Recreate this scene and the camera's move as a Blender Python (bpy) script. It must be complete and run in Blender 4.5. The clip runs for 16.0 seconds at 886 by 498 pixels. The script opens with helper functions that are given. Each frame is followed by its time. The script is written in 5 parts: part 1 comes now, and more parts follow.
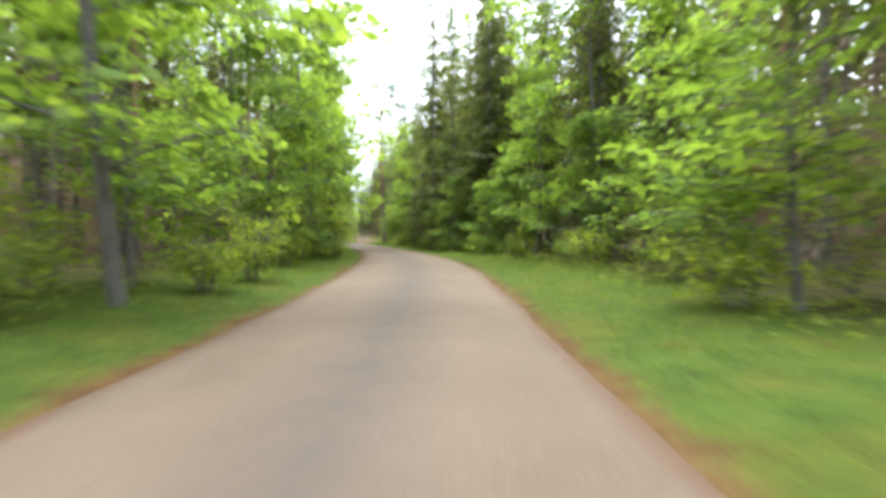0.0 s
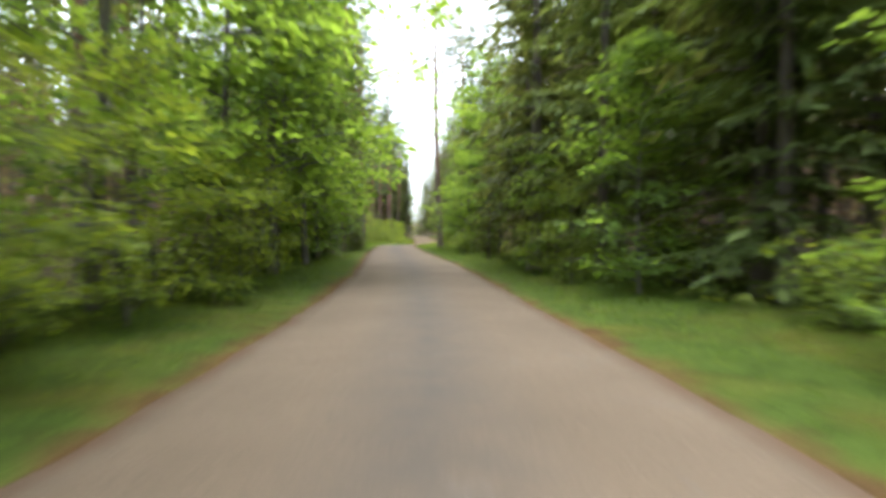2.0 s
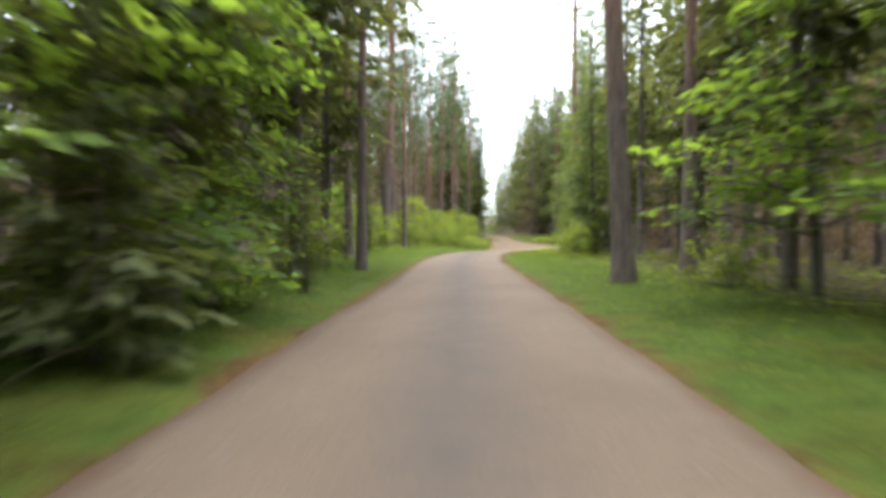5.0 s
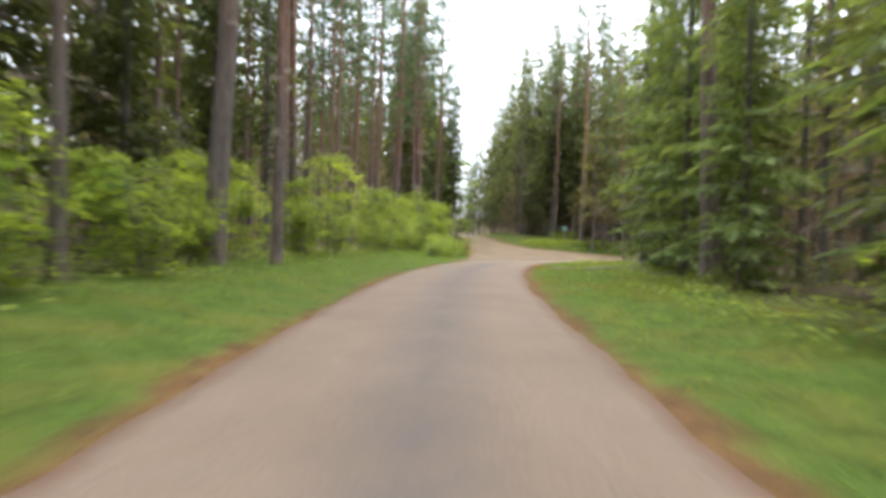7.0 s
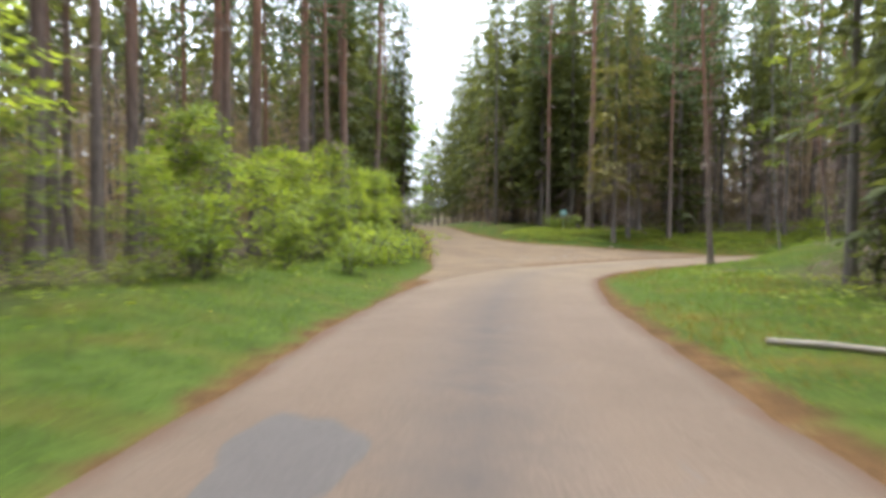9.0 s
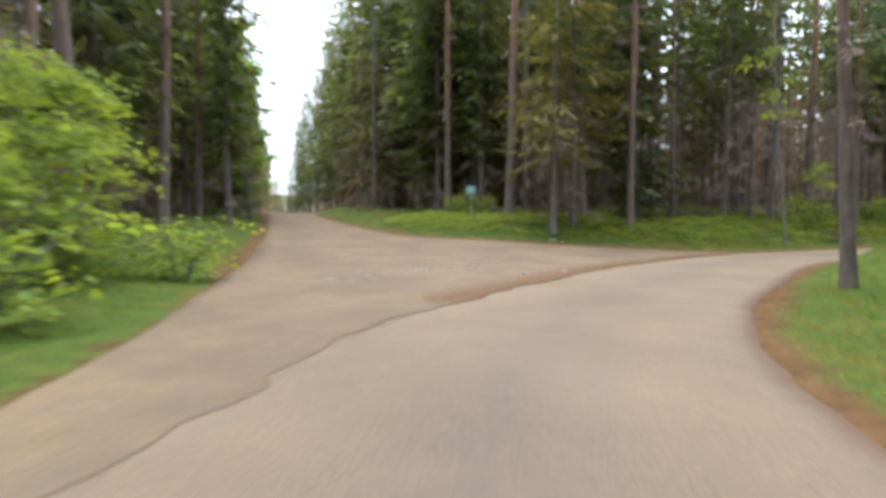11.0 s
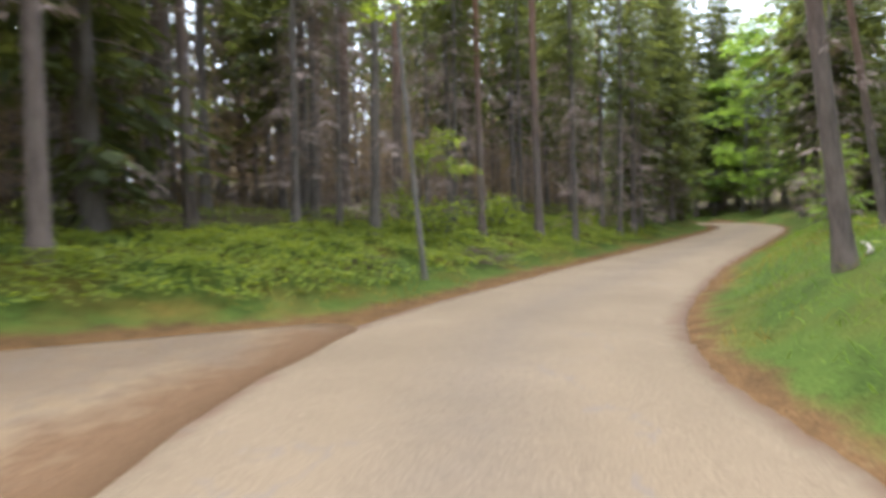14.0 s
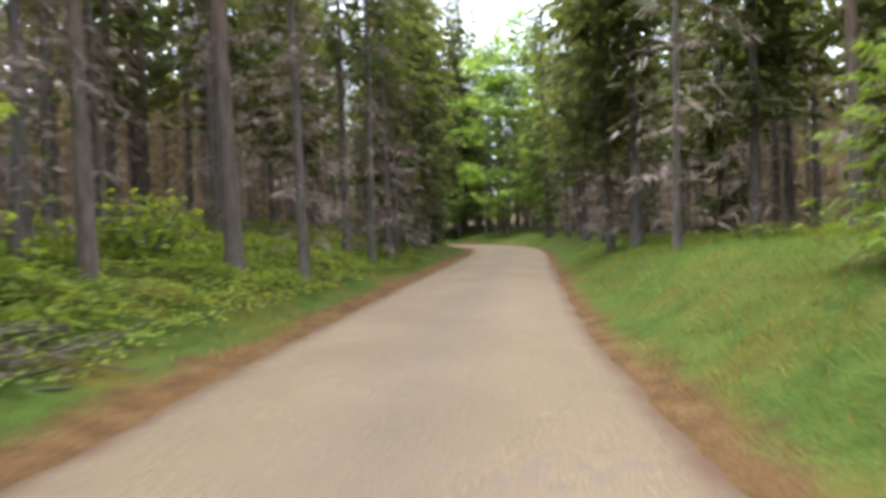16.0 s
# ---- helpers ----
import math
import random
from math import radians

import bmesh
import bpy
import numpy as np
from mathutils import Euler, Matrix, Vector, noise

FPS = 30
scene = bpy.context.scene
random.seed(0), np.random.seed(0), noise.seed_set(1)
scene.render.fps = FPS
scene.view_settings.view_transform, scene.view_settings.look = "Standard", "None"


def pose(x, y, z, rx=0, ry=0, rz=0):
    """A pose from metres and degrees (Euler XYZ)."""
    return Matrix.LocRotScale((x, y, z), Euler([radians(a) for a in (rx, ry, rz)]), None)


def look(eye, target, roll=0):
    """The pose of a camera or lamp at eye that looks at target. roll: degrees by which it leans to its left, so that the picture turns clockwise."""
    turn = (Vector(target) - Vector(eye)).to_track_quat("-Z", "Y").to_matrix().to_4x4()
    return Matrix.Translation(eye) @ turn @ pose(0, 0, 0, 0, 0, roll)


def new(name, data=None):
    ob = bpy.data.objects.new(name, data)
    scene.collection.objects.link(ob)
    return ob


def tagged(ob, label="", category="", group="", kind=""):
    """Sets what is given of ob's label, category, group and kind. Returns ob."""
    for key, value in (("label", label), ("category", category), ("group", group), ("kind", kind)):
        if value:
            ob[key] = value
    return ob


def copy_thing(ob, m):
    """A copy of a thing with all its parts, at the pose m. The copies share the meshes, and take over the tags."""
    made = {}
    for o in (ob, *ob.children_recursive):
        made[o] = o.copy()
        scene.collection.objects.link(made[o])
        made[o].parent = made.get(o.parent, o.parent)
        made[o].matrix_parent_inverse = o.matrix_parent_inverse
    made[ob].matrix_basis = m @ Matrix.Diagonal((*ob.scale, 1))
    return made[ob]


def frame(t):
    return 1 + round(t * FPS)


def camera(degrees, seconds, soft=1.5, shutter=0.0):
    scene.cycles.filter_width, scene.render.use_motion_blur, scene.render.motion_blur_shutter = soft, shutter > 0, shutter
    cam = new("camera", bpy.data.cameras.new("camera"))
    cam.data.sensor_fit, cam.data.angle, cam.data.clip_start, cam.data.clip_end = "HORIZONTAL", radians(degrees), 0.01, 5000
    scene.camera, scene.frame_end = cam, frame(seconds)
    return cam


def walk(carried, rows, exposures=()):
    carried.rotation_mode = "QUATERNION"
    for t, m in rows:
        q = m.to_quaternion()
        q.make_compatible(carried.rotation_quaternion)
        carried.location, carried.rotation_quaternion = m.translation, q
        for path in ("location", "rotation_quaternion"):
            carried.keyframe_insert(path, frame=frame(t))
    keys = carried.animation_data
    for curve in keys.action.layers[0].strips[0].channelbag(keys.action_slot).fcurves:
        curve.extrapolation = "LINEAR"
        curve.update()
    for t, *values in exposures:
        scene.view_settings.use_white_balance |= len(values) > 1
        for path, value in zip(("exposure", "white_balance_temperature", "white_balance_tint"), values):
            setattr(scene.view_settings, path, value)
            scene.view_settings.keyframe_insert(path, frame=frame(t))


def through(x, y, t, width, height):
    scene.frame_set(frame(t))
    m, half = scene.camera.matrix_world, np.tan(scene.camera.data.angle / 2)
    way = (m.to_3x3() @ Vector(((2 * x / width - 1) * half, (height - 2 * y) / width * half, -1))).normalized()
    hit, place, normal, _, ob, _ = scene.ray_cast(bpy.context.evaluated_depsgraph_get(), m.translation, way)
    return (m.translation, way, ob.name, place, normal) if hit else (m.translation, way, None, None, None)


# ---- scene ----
cam = camera(75.4, 16.0, soft=3.8, shutter=0.5)
PATH = [
    (0, (0.0, 0.0, -0.059), (0.0, 2.0, -0.077), 0.0),
    (0.5, (-0.059, 7.208, 0.067), (-0.096, 9.208, 0.048), 0.0),
    (1, (-0.36, 14.275, 0.193), (-0.458, 16.272, 0.178), 0.0),
    (1.5, (-0.91, 21.156, 0.314), (-1.076, 23.149, 0.293), 0.0),
    (2, (-1.681, 27.868, 0.424), (-1.919, 29.853, 0.402), 0.0),
    (2.5, (-2.629, 34.403, 0.528), (-2.925, 36.381, 0.505), 0.0),
    (3, (-3.737, 40.853, 0.632), (-4.081, 42.823, 0.612), 0.0),
    (3.5, (-4.981, 47.169, 0.734), (-5.359, 49.133, 0.711), -0.0),
    (4, (-6.307, 53.249, 0.825), (-6.722, 55.205, 0.798), -0.1),
    (4.5, (-7.719, 59.285, 0.911), (-8.18, 61.231, 0.882), -0.0),
    (5, (-9.192, 65.414, 1.003), (-9.669, 67.357, 0.977), 0.2),
    (5.5, (-10.68, 71.683, 1.102), (-11.145, 73.628, 1.077), 0.5),
    (6, (-12.106, 78.065, 1.202), (-12.544, 80.017, 1.177), 1.0),
    (6.5, (-13.379, 84.47, 1.302), (-13.783, 86.429, 1.279), 1.8),
    (7, (-14.432, 90.735, 1.361), (-14.791, 92.702, 1.327), 1.8),
    (7.5, (-15.293, 96.603, 1.393), (-15.608, 98.578, 1.347), 1.3),
    (8, (-16.142, 101.938, 1.416), (-16.424, 103.917, 1.376), 0.8),
    (8.2, (-16.48, 103.915, 1.425), (-16.762, 105.894, 1.383), 0.6),
    (8.5, (-16.9, 106.729, 1.432), (-17.17, 108.71, 1.381), 0.5),
    (9, (-17.355, 111.082, 1.427), (-17.567, 113.07, 1.367), 0.2),
    (9.5, (-17.591, 115.135, 1.415), (-17.723, 117.13, 1.351), -0.1),
    (10, (-17.685, 119.016, 1.397), (-17.735, 121.015, 1.328), -0.3),
    (10.3, (-17.68, 121.303, 1.383), (-17.682, 123.302, 1.31), -0.5),
    (10.5, (-17.63, 122.813, 1.371), (-17.598, 124.811, 1.288), -0.5),
    (11, (-17.198, 126.518, 1.332), (-17.009, 128.507, 1.233), -0.2),
    (11.5, (-16.286, 130.073, 1.293), (-15.898, 132.033, 1.203), 0.3),
    (12, (-14.956, 133.221, 1.273), (-14.34, 135.122, 1.196), 0.6),
    (12.5, (-13.374, 135.891, 1.269), (-12.53, 137.704, 1.204), 0.4),
    (13, (-11.815, 138.106, 1.28), (-10.764, 139.807, 1.237), -1.0),
    (13.5, (-10.11, 140.287, 1.29), (-8.833, 141.825, 1.235), -1.6),
    (14, (-8.252, 142.035, 1.284), (-6.778, 143.385, 1.213), -1.5),
    (14.5, (-6.229, 143.351, 1.279), (-4.591, 144.498, 1.231), -2.2),
    (15, (-4.052, 144.637, 1.288), (-2.282, 145.568, 1.25), -2.3),
    (15.5, (-1.883, 145.703, 1.305), (-0.024, 146.439, 1.266), -2.3),
    (16, (0.196, 146.349, 1.326), (2.105, 146.946, 1.307), -2.2),
]
EXPOSURES = [(0, 2.65, 6000, 5), (1, 2.52, 6000, 5), (1.5, 2.45, 6000, 5), (2, 2.5, 6000, 5), (2.5, 2.8, 6000, 6), (3, 2.98, 6000, 7), (3.5, 2.92, 6000, 8), (4, 2.85, 6000, 9), (5.2, 2.65, 5950, 10),
             (6.5, 2.45, 5980, 10), (8, 2.42, 5950, 10), (10.5, 2.35, 5740, 10), (12.5, 2.35, 5600, 10), (13.5, 2.62, 5700, 10), (15, 2.62, 5750, 10), (16, 2.65, 5800, 10)]
walk(cam, [(t, look(eye, target, roll)) for t, eye, target, roll in PATH], EXPOSURES)

# ---- light ----
world = bpy.data.worlds.new("overcast_sky")
scene.world = world
world.use_nodes = True
wn = world.node_tree.nodes
sky = wn.new("ShaderNodeTexSky")
sky.sky_type, sky.sun_disc = "NISHITA", False
sky.sun_elevation, sky.sun_rotation = radians(84), radians(351)
sky.air_density, sky.dust_density, sky.ozone_density = 1.0, 4.0, 1.0
grey = wn.new("ShaderNodeHueSaturation")
grey.inputs["Saturation"].default_value = 0.2
world.node_tree.links.new(sky.outputs[0], grey.inputs["Color"])
world.node_tree.links.new(grey.outputs[0], wn["Background"].inputs["Color"])
wn["Background"].inputs["Strength"].default_value = 0.15
sun = new("sun", bpy.data.lights.new("sun", "SUN"))
sun.data.energy, sun.data.angle, sun.data.color = 0.7, radians(60), (1.0, 0.985, 0.96)
sun.matrix_world = look((0, 0, 60), (1, -6.2, 0))
scene.view_settings.exposure = 2.0

# ---- materials ----


def material(name):
    m = bpy.data.materials.new(name)
    m.use_nodes = True
    return m, m.node_tree.nodes, m.node_tree.links, m.node_tree.nodes["Principled BSDF"]


def noise_node(n, l, scale, detail=4.0, coord=None, rough=0.55):
    t = n.new("ShaderNodeTexNoise")
    t.inputs["Scale"].default_value, t.inputs["Detail"].default_value, t.inputs["Roughness"].default_value = scale, detail, rough
    if coord is not None:
        l.new(coord, t.inputs["Vector"])
    return t


def ramp_node(n, l, value, stops):
    r = n.new("ShaderNodeValToRGB")
    while len(r.color_ramp.elements) < len(stops):
        r.color_ramp.elements.new(0.5)
    for e, (at, c) in zip(r.color_ramp.elements, stops):
        e.position, e.color = at, (*c, 1) if len(c) == 3 else c
    l.new(value, r.inputs[0])
    return r


def mix_node(n, l, factor, a, b, blend="MIX"):
    m = n.new("ShaderNodeMix")
    m.data_type, m.blend_type = "RGBA", blend
    for socket, v in ((m.inputs[0], factor), (m.inputs[6], a), (m.inputs[7], b)):
        if isinstance(v, (int, float)):
            socket.default_value = v
        elif isinstance(v, tuple):
            socket.default_value = (*v, 1)
        else:
            l.new(v, socket)
    return m.outputs[2]


def math_node(n, l, op, a, b=0.0, c=None, clamp=False):
    m = n.new("ShaderNodeMath")
    m.operation, m.use_clamp = op, clamp
    for socket, v in zip(m.inputs, (a, b, c)):
        if isinstance(v, (int, float)):
            socket.default_value = v
        elif v is not None:
            l.new(v, socket)
    return m.outputs[0]


def bump_node(n, l, p, value, strength, distance):
    b = n.new("ShaderNodeBump")
    b.inputs["Strength"].default_value, b.inputs["Distance"].default_value = strength, distance
    l.new(value, b.inputs["Height"])
    l.new(b.outputs[0], p.inputs["Normal"])


def foliage(name, dark, light, pale, through=0.35, rough=0.55):
    """Leaves: each card its own tone between three greens, some light coming through."""
    m, n, l, p = material(name)
    geo, info = n.new("ShaderNodeNewGeometry"), n.new("ShaderNodeObjectInfo")
    wide = noise_node(n, l, 0.9, 2.0, geo.outputs["Position"])
    k = math_node(n, l, "MULTIPLY_ADD", geo.outputs["Random Per Island"], 0.55, math_node(n, l, "MULTIPLY_ADD", wide.outputs[0], 0.7, -0.15))
    k = math_node(n, l, "MULTIPLY_ADD", info.outputs["Random"], 0.3, math_node(n, l, "SUBTRACT", k, 0.15))
    tone = ramp_node(n, l, k, [(0.1, dark), (0.55, light), (0.95, pale)])
    l.new(tone.outputs[0], p.inputs["Base Color"])
    p.inputs["Roughness"].default_value = rough
    p.inputs["Specular IOR Level"].default_value = 0.12
    t = n.new("ShaderNodeBsdfTranslucent")
    l.new(mix_node(n, l, 1.0, tone.outputs[0], (1.45, 1.33, 0.58), "MULTIPLY"), t.inputs["Color"])
    s = n.new("ShaderNodeMixShader")
    s.inputs[0].default_value = through
    l.new(p.outputs[0], s.inputs[1])
    l.new(t.outputs[0], s.inputs[2])
    l.new(s.outputs[0], n["Material Output"].inputs["Surface"])
    return m


def bark(name, low, high, upper=None, z0=5.0, z1=9.0, scale=9.0):
    m, n, l, p = material(name)
    tc, info = n.new("ShaderNodeTexCoord"), n.new("ShaderNodeObjectInfo")
    mp = n.new("ShaderNodeMapping")
    mp.inputs["Scale"].default_value = (1, 1, 0.22)
    l.new(tc.outputs["Object"], mp.inputs[0])
    plates = noise_node(n, l, scale, 6, mp.outputs[0], 0.65)
    moss = noise_node(n, l, 1.7, 3, tc.outputs["Object"])
    c = ramp_node(n, l, plates.outputs[0], [(0.36, low), (0.62, high)]).outputs[0]
    if upper:
        sx = n.new("ShaderNodeSeparateXYZ")
        l.new(tc.outputs["Object"], sx.inputs[0])
        up = math_node(n, l, "MULTIPLY_ADD", sx.outputs[2], 1 / (z1 - z0), -z0 / (z1 - z0), True)
        uc = ramp_node(n, l, plates.outputs[0], [(0.35, tuple(v * 0.6 for v in upper)), (0.65, upper)])
        c = mix_node(n, l, up, c, uc.outputs[0])
    k = math_node(n, l, "MULTIPLY_ADD", moss.outputs[0], 2.5, -1.25, True)
    c = mix_node(n, l, math_node(n, l, "MULTIPLY", k, 0.35), c, (0.13, 0.14, 0.09))
    c = mix_node(n, l, math_node(n, l, "MULTIPLY", info.outputs["Random"], 0.35), c, (0.10, 0.085, 0.075))
    l.new(c, p.inputs["Base Color"])
    p.inputs["Roughness"].default_value = 0.95
    bump_node(n, l, p, plates.outputs[0], 0.9, 0.03)
    return m


def asphalt():
    m, n, l, p = material("old_asphalt")
    geo = n.new("ShaderNodeNewGeometry")
    fine = noise_node(n, l, 55, 3, geo.outputs["Position"])
    broad = noise_node(n, l, 0.55, 4, geo.outputs["Position"])
    patch = noise_node(n, l, 2.3, 5, geo.outputs["Position"], 0.7)
    at = n.new("ShaderNodeAttribute")
    at.attribute_name = "across"
    c = ramp_node(n, l, broad.outputs[0], [(0.3, (0.097, 0.069, 0.046)), (0.7, (0.134, 0.096, 0.066))]).outputs[0]
    c = mix_node(n, l, math_node(n, l, "MULTIPLY", patch.outputs[0], 0.45), c, (0.108, 0.080, 0.056))
    stone = ramp_node(n, l, fine.outputs[0], [(0.38, (0.6, 0.58, 0.56)), (0.62, (1.12, 1.12, 1.12))])
    c = mix_node(n, l, 0.8, c, stone.outputs[0], "MULTIPLY")
    # the surface gets paler from the junction on
    xyz = n.new("ShaderNodeSeparateXYZ")
    l.new(geo.outputs["Position"], xyz.inputs[0])
    past_junction = math_node(n, l, "MULTIPLY_ADD", xyz.outputs[1], 1 / 14, -120 / 14, True)
    c = mix_node(n, l, past_junction, c, mix_node(n, l, 1.0, c, (1.17, 1.19, 1.06), "MULTIPLY"))
    # needles and dust blown to the sides and a darker strip down the middle
    rim = math_node(n, l, "ABSOLUTE", at.outputs["Fac"])
    mid = math_node(n, l, "SUBTRACT", 1.0, math_node(n, l, "MULTIPLY", rim, 2.3), None, True)
    c = mix_node(n, l, math_node(n, l, "MULTIPLY", math_node(n, l, "MULTIPLY", mid, math_node(n, l, "MULTIPLY_ADD", past_junction, -0.6, 1.0)), math_node(n, l, "MULTIPLY", patch.outputs[0], 1.5, None, True)), c, (0.062, 0.050, 0.041))
    ragged = math_node(n, l, "ADD", rim, math_node(n, l, "MULTIPLY_ADD", patch.outputs[0], 0.30, -0.15))
    dirt = math_node(n, l, "MULTIPLY_ADD", ragged, 9.0, -8.1, True)
    c = mix_node(n, l, dirt, c, (0.095, 0.053, 0.031))
    crack = n.new("ShaderNodeTexVoronoi")
    crack.feature = "DISTANCE_TO_EDGE"
    crack.inputs["Scale"].default_value = 0.55
    wob = n.new("ShaderNodeVectorMath")
    wob.operation = "ADD"
    l.new(geo.outputs["Position"], wob.inputs[0])
    l.new(noise_node(n, l, 1.4, 4, geo.outputs["Position"]).outputs["Color"], wob.inputs[1])
    l.new(wob.outputs[0], crack.inputs["Vector"])
    line = math_node(n, l, "LESS_THAN", crack.outputs[0], 0.008)
    some = math_node(n, l, "GREATER_THAN", broad.outputs[0], 0.56)
    c = mix_node(n, l, math_node(n, l, "MULTIPLY", math_node(n, l, "MULTIPLY", line, some), 0.6), c, (0.10, 0.08, 0.065))
    l.new(c, p.inputs["Base Color"])
    p.inputs["Roughness"].default_value = 0.92
    p.inputs["Specular IOR Level"].default_value = 0.25
    bump_node(n, l, p, fine.outputs[0], 0.5, 0.006)
    return m


def earth(name, a, b, c2, scale=1.0, damp=None):
    """Bare ground: sand, gravel and litter in three tones, with a reddish wedge of washed sand along the asphalt."""
    m, n, l, p = material(name)
    geo = n.new("ShaderNodeNewGeometry")
    broad = noise_node(n, l, 0.42 * scale, 6, geo.outputs["Position"], 0.62)
    mid = noise_node(n, l, 3.5 * scale, 5, geo.outputs["Position"], 0.65)
    fine = noise_node(n, l, 45 * scale, 3, geo.outputs["Position"])
    c = ramp_node(n, l, broad.outputs[0], [(0.44, a), (0.57, b)]).outputs[0]
    c = mix_node(n, l, math_node(n, l, "MULTIPLY_ADD", mid.outputs[0], 2.6, -1.1, True), c, c2)
    if damp:
        near = n.new("ShaderNodeAttribute")
        near.attribute_name = "off_asphalt"
        k = math_node(n, l, "SUBTRACT", math_node(n, l, "MULTIPLY_ADD", mid.outputs[0], 1.4, math_node(n, l, "MULTIPLY_ADD", broad.outputs[0], 2.2, -0.9)), near.outputs["Fac"])
        c = mix_node(n, l, math_node(n, l, "MULTIPLY_ADD", k, 1.6, 0.0, True), c, damp)
    g = ramp_node(n, l, fine.outputs[0], [(0.35, (0.62, 0.6, 0.58)), (0.65, (1.15, 1.15, 1.15))])
    c = mix_node(n, l, 0.75, c, g.outputs[0], "MULTIPLY")
    l.new(c, p.inputs["Base Color"])
    p.inputs["Roughness"].default_value = 0.95
    p.inputs["Specular IOR Level"].default_value = 0.12
    bump_node(n, l, p, fine.outputs[0], 0.7, 0.012)
    return m


def forest_floor():
    """Needle litter along the paving, then grass, then moss, needles and bare soil under the trees."""
    m, n, l, p = material("forest_floor")
    geo = n.new("ShaderNodeNewGeometry")
    pos = geo.outputs["Position"]
    off = n.new("ShaderNodeAttribute")
    off.attribute_name = "off_road"
    lush = n.new("ShaderNodeAttribute")
    lush.attribute_name = "lush"
    broad, mid, fine = noise_node(n, l, 0.33, 4, pos), noise_node(n, l, 2.2, 5, pos, 0.65), noise_node(n, l, 38, 3, pos)
    litter = ramp_node(n, l, mid.outputs[0], [(0.3, (0.058, 0.034, 0.015)), (0.55, (0.104, 0.058, 0.024)), (0.75, (0.125, 0.085, 0.042))])
    grass = ramp_node(n, l, mid.outputs[0], [(0.3, (0.033, 0.050, 0.009)), (0.55, (0.054, 0.079, 0.014)), (0.8, (0.080, 0.099, 0.019))])
    moss = ramp_node(n, l, mid.outputs[0], [(0.32, (0.050, 0.037, 0.025)), (0.5, (0.084, 0.062, 0.037)), (0.62, (0.060, 0.072, 0.02)), (0.8, (0.085, 0.110, 0.026))])
    k = math_node(n, l, "MULTIPLY_ADD", mid.outputs[0], 0.9, math_node(n, l, "MULTIPLY_ADD", broad.outputs[0], 0.9, -0.9))
    d = math_node(n, l, "SUBTRACT", math_node(n, l, "ADD", off.outputs["Fac"], k), math_node(n, l, "MULTIPLY_ADD", lush.outputs["Fac"], 0.6, -0.25))
    dry = ramp_node(n, l, noise_node(n, l, 0.8, 3, pos).outputs[0], [(0.46, (0, 0, 0)), (0.76, (1, 1, 1))])
    grass_c = mix_node(n, l, math_node(n, l, "MULTIPLY", dry.outputs[0], math_node(n, l, "MULTIPLY_ADD", lush.outputs["Fac"], 0.45, 0.28)), grass.outputs[0], (0.125, 0.078, 0.018))
    c = mix_node(n, l, math_node(n, l, "MULTIPLY_ADD", d, 3.0, -0.35, True), litter.outputs[0], grass_c)
    wood = math_node(n, l, "MULTIPLY_ADD", math_node(n, l, "SUBTRACT", d, math_node(n, l, "MULTIPLY", lush.outputs["Fac"], 3.0)), 0.5, -1.3, True)
    c = mix_node(n, l, wood, c, moss.outputs[0])
    g = ramp_node(n, l, fine.outputs[0], [(0.33, (0.5, 0.5, 0.5)), (0.66, (1.2, 1.2, 1.2))])
    c = mix_node(n, l, 0.8, c, g.outputs[0], "MULTIPLY")
    l.new(c, p.inputs["Base Color"])
    p.inputs["Roughness"].default_value = 0.97
    p.inputs["Specular IOR Level"].default_value = 0.06
    bump_node(n, l, p, fine.outputs[0], 0.8, 0.03)
    return m


def plain(name, colour, rough=0.6, speck=0.25, scale=12.0):
    m, n, l, p = material(name)
    tc = n.new("ShaderNodeTexCoord")
    t = noise_node(n, l, scale, 5, tc.outputs["Object"], 0.65)
    c = ramp_node(n, l, t.outputs[0], [(0.3, tuple(v * (1 - speck) for v in colour)), (0.7, tuple(min(1, v * (1 + speck)) for v in colour))])
    l.new(c.outputs[0], p.inputs["Base Color"])
    p.inputs["Roughness"].default_value = rough
    bump_node(n, l, p, t.outputs[0], 0.4, 0.01)
    return m


ASPHALT = asphalt()
GRAVEL = earth("track_gravel", (0.112, 0.080, 0.050), (0.146, 0.104, 0.060), (0.106, 0.083, 0.060), damp=(0.092, 0.054, 0.027))
FLOOR = forest_floor()
PINE_BARK = bark("pine_bark", (0.072, 0.054, 0.044), (0.172, 0.130, 0.106), (0.26, 0.128, 0.075), 3.5, 9.0, 8.0)
SPRUCE_BARK = bark("spruce_bark", (0.078, 0.065, 0.056), (0.180, 0.152, 0.132), None, scale=12.0)
BROAD_BARK = bark("broadleaf_bark", (0.06, 0.055, 0.048), (0.15, 0.138, 0.12), None, scale=14.0)
BIRCH_BARK = bark("birch_bark", (0.10, 0.09, 0.08), (0.26, 0.24, 0.22), None, scale=7.0)
DEAD_WOOD = plain("dead_twigs", (0.24, 0.182, 0.15), 0.95)
PALE_WOOD = plain("bleached_log", (0.21, 0.18, 0.145), 0.9)
DARK_WOOD = plain("rotting_log", (0.09, 0.065, 0.05), 0.95)
POST_WOOD = plain("weathered_post", (0.34, 0.32, 0.29), 0.9)
SPRUCE_LEAF = foliage("spruce_needles", (0.056, 0.066, 0.030), (0.104, 0.121, 0.050), (0.15, 0.168, 0.070), 0.5, 0.6)
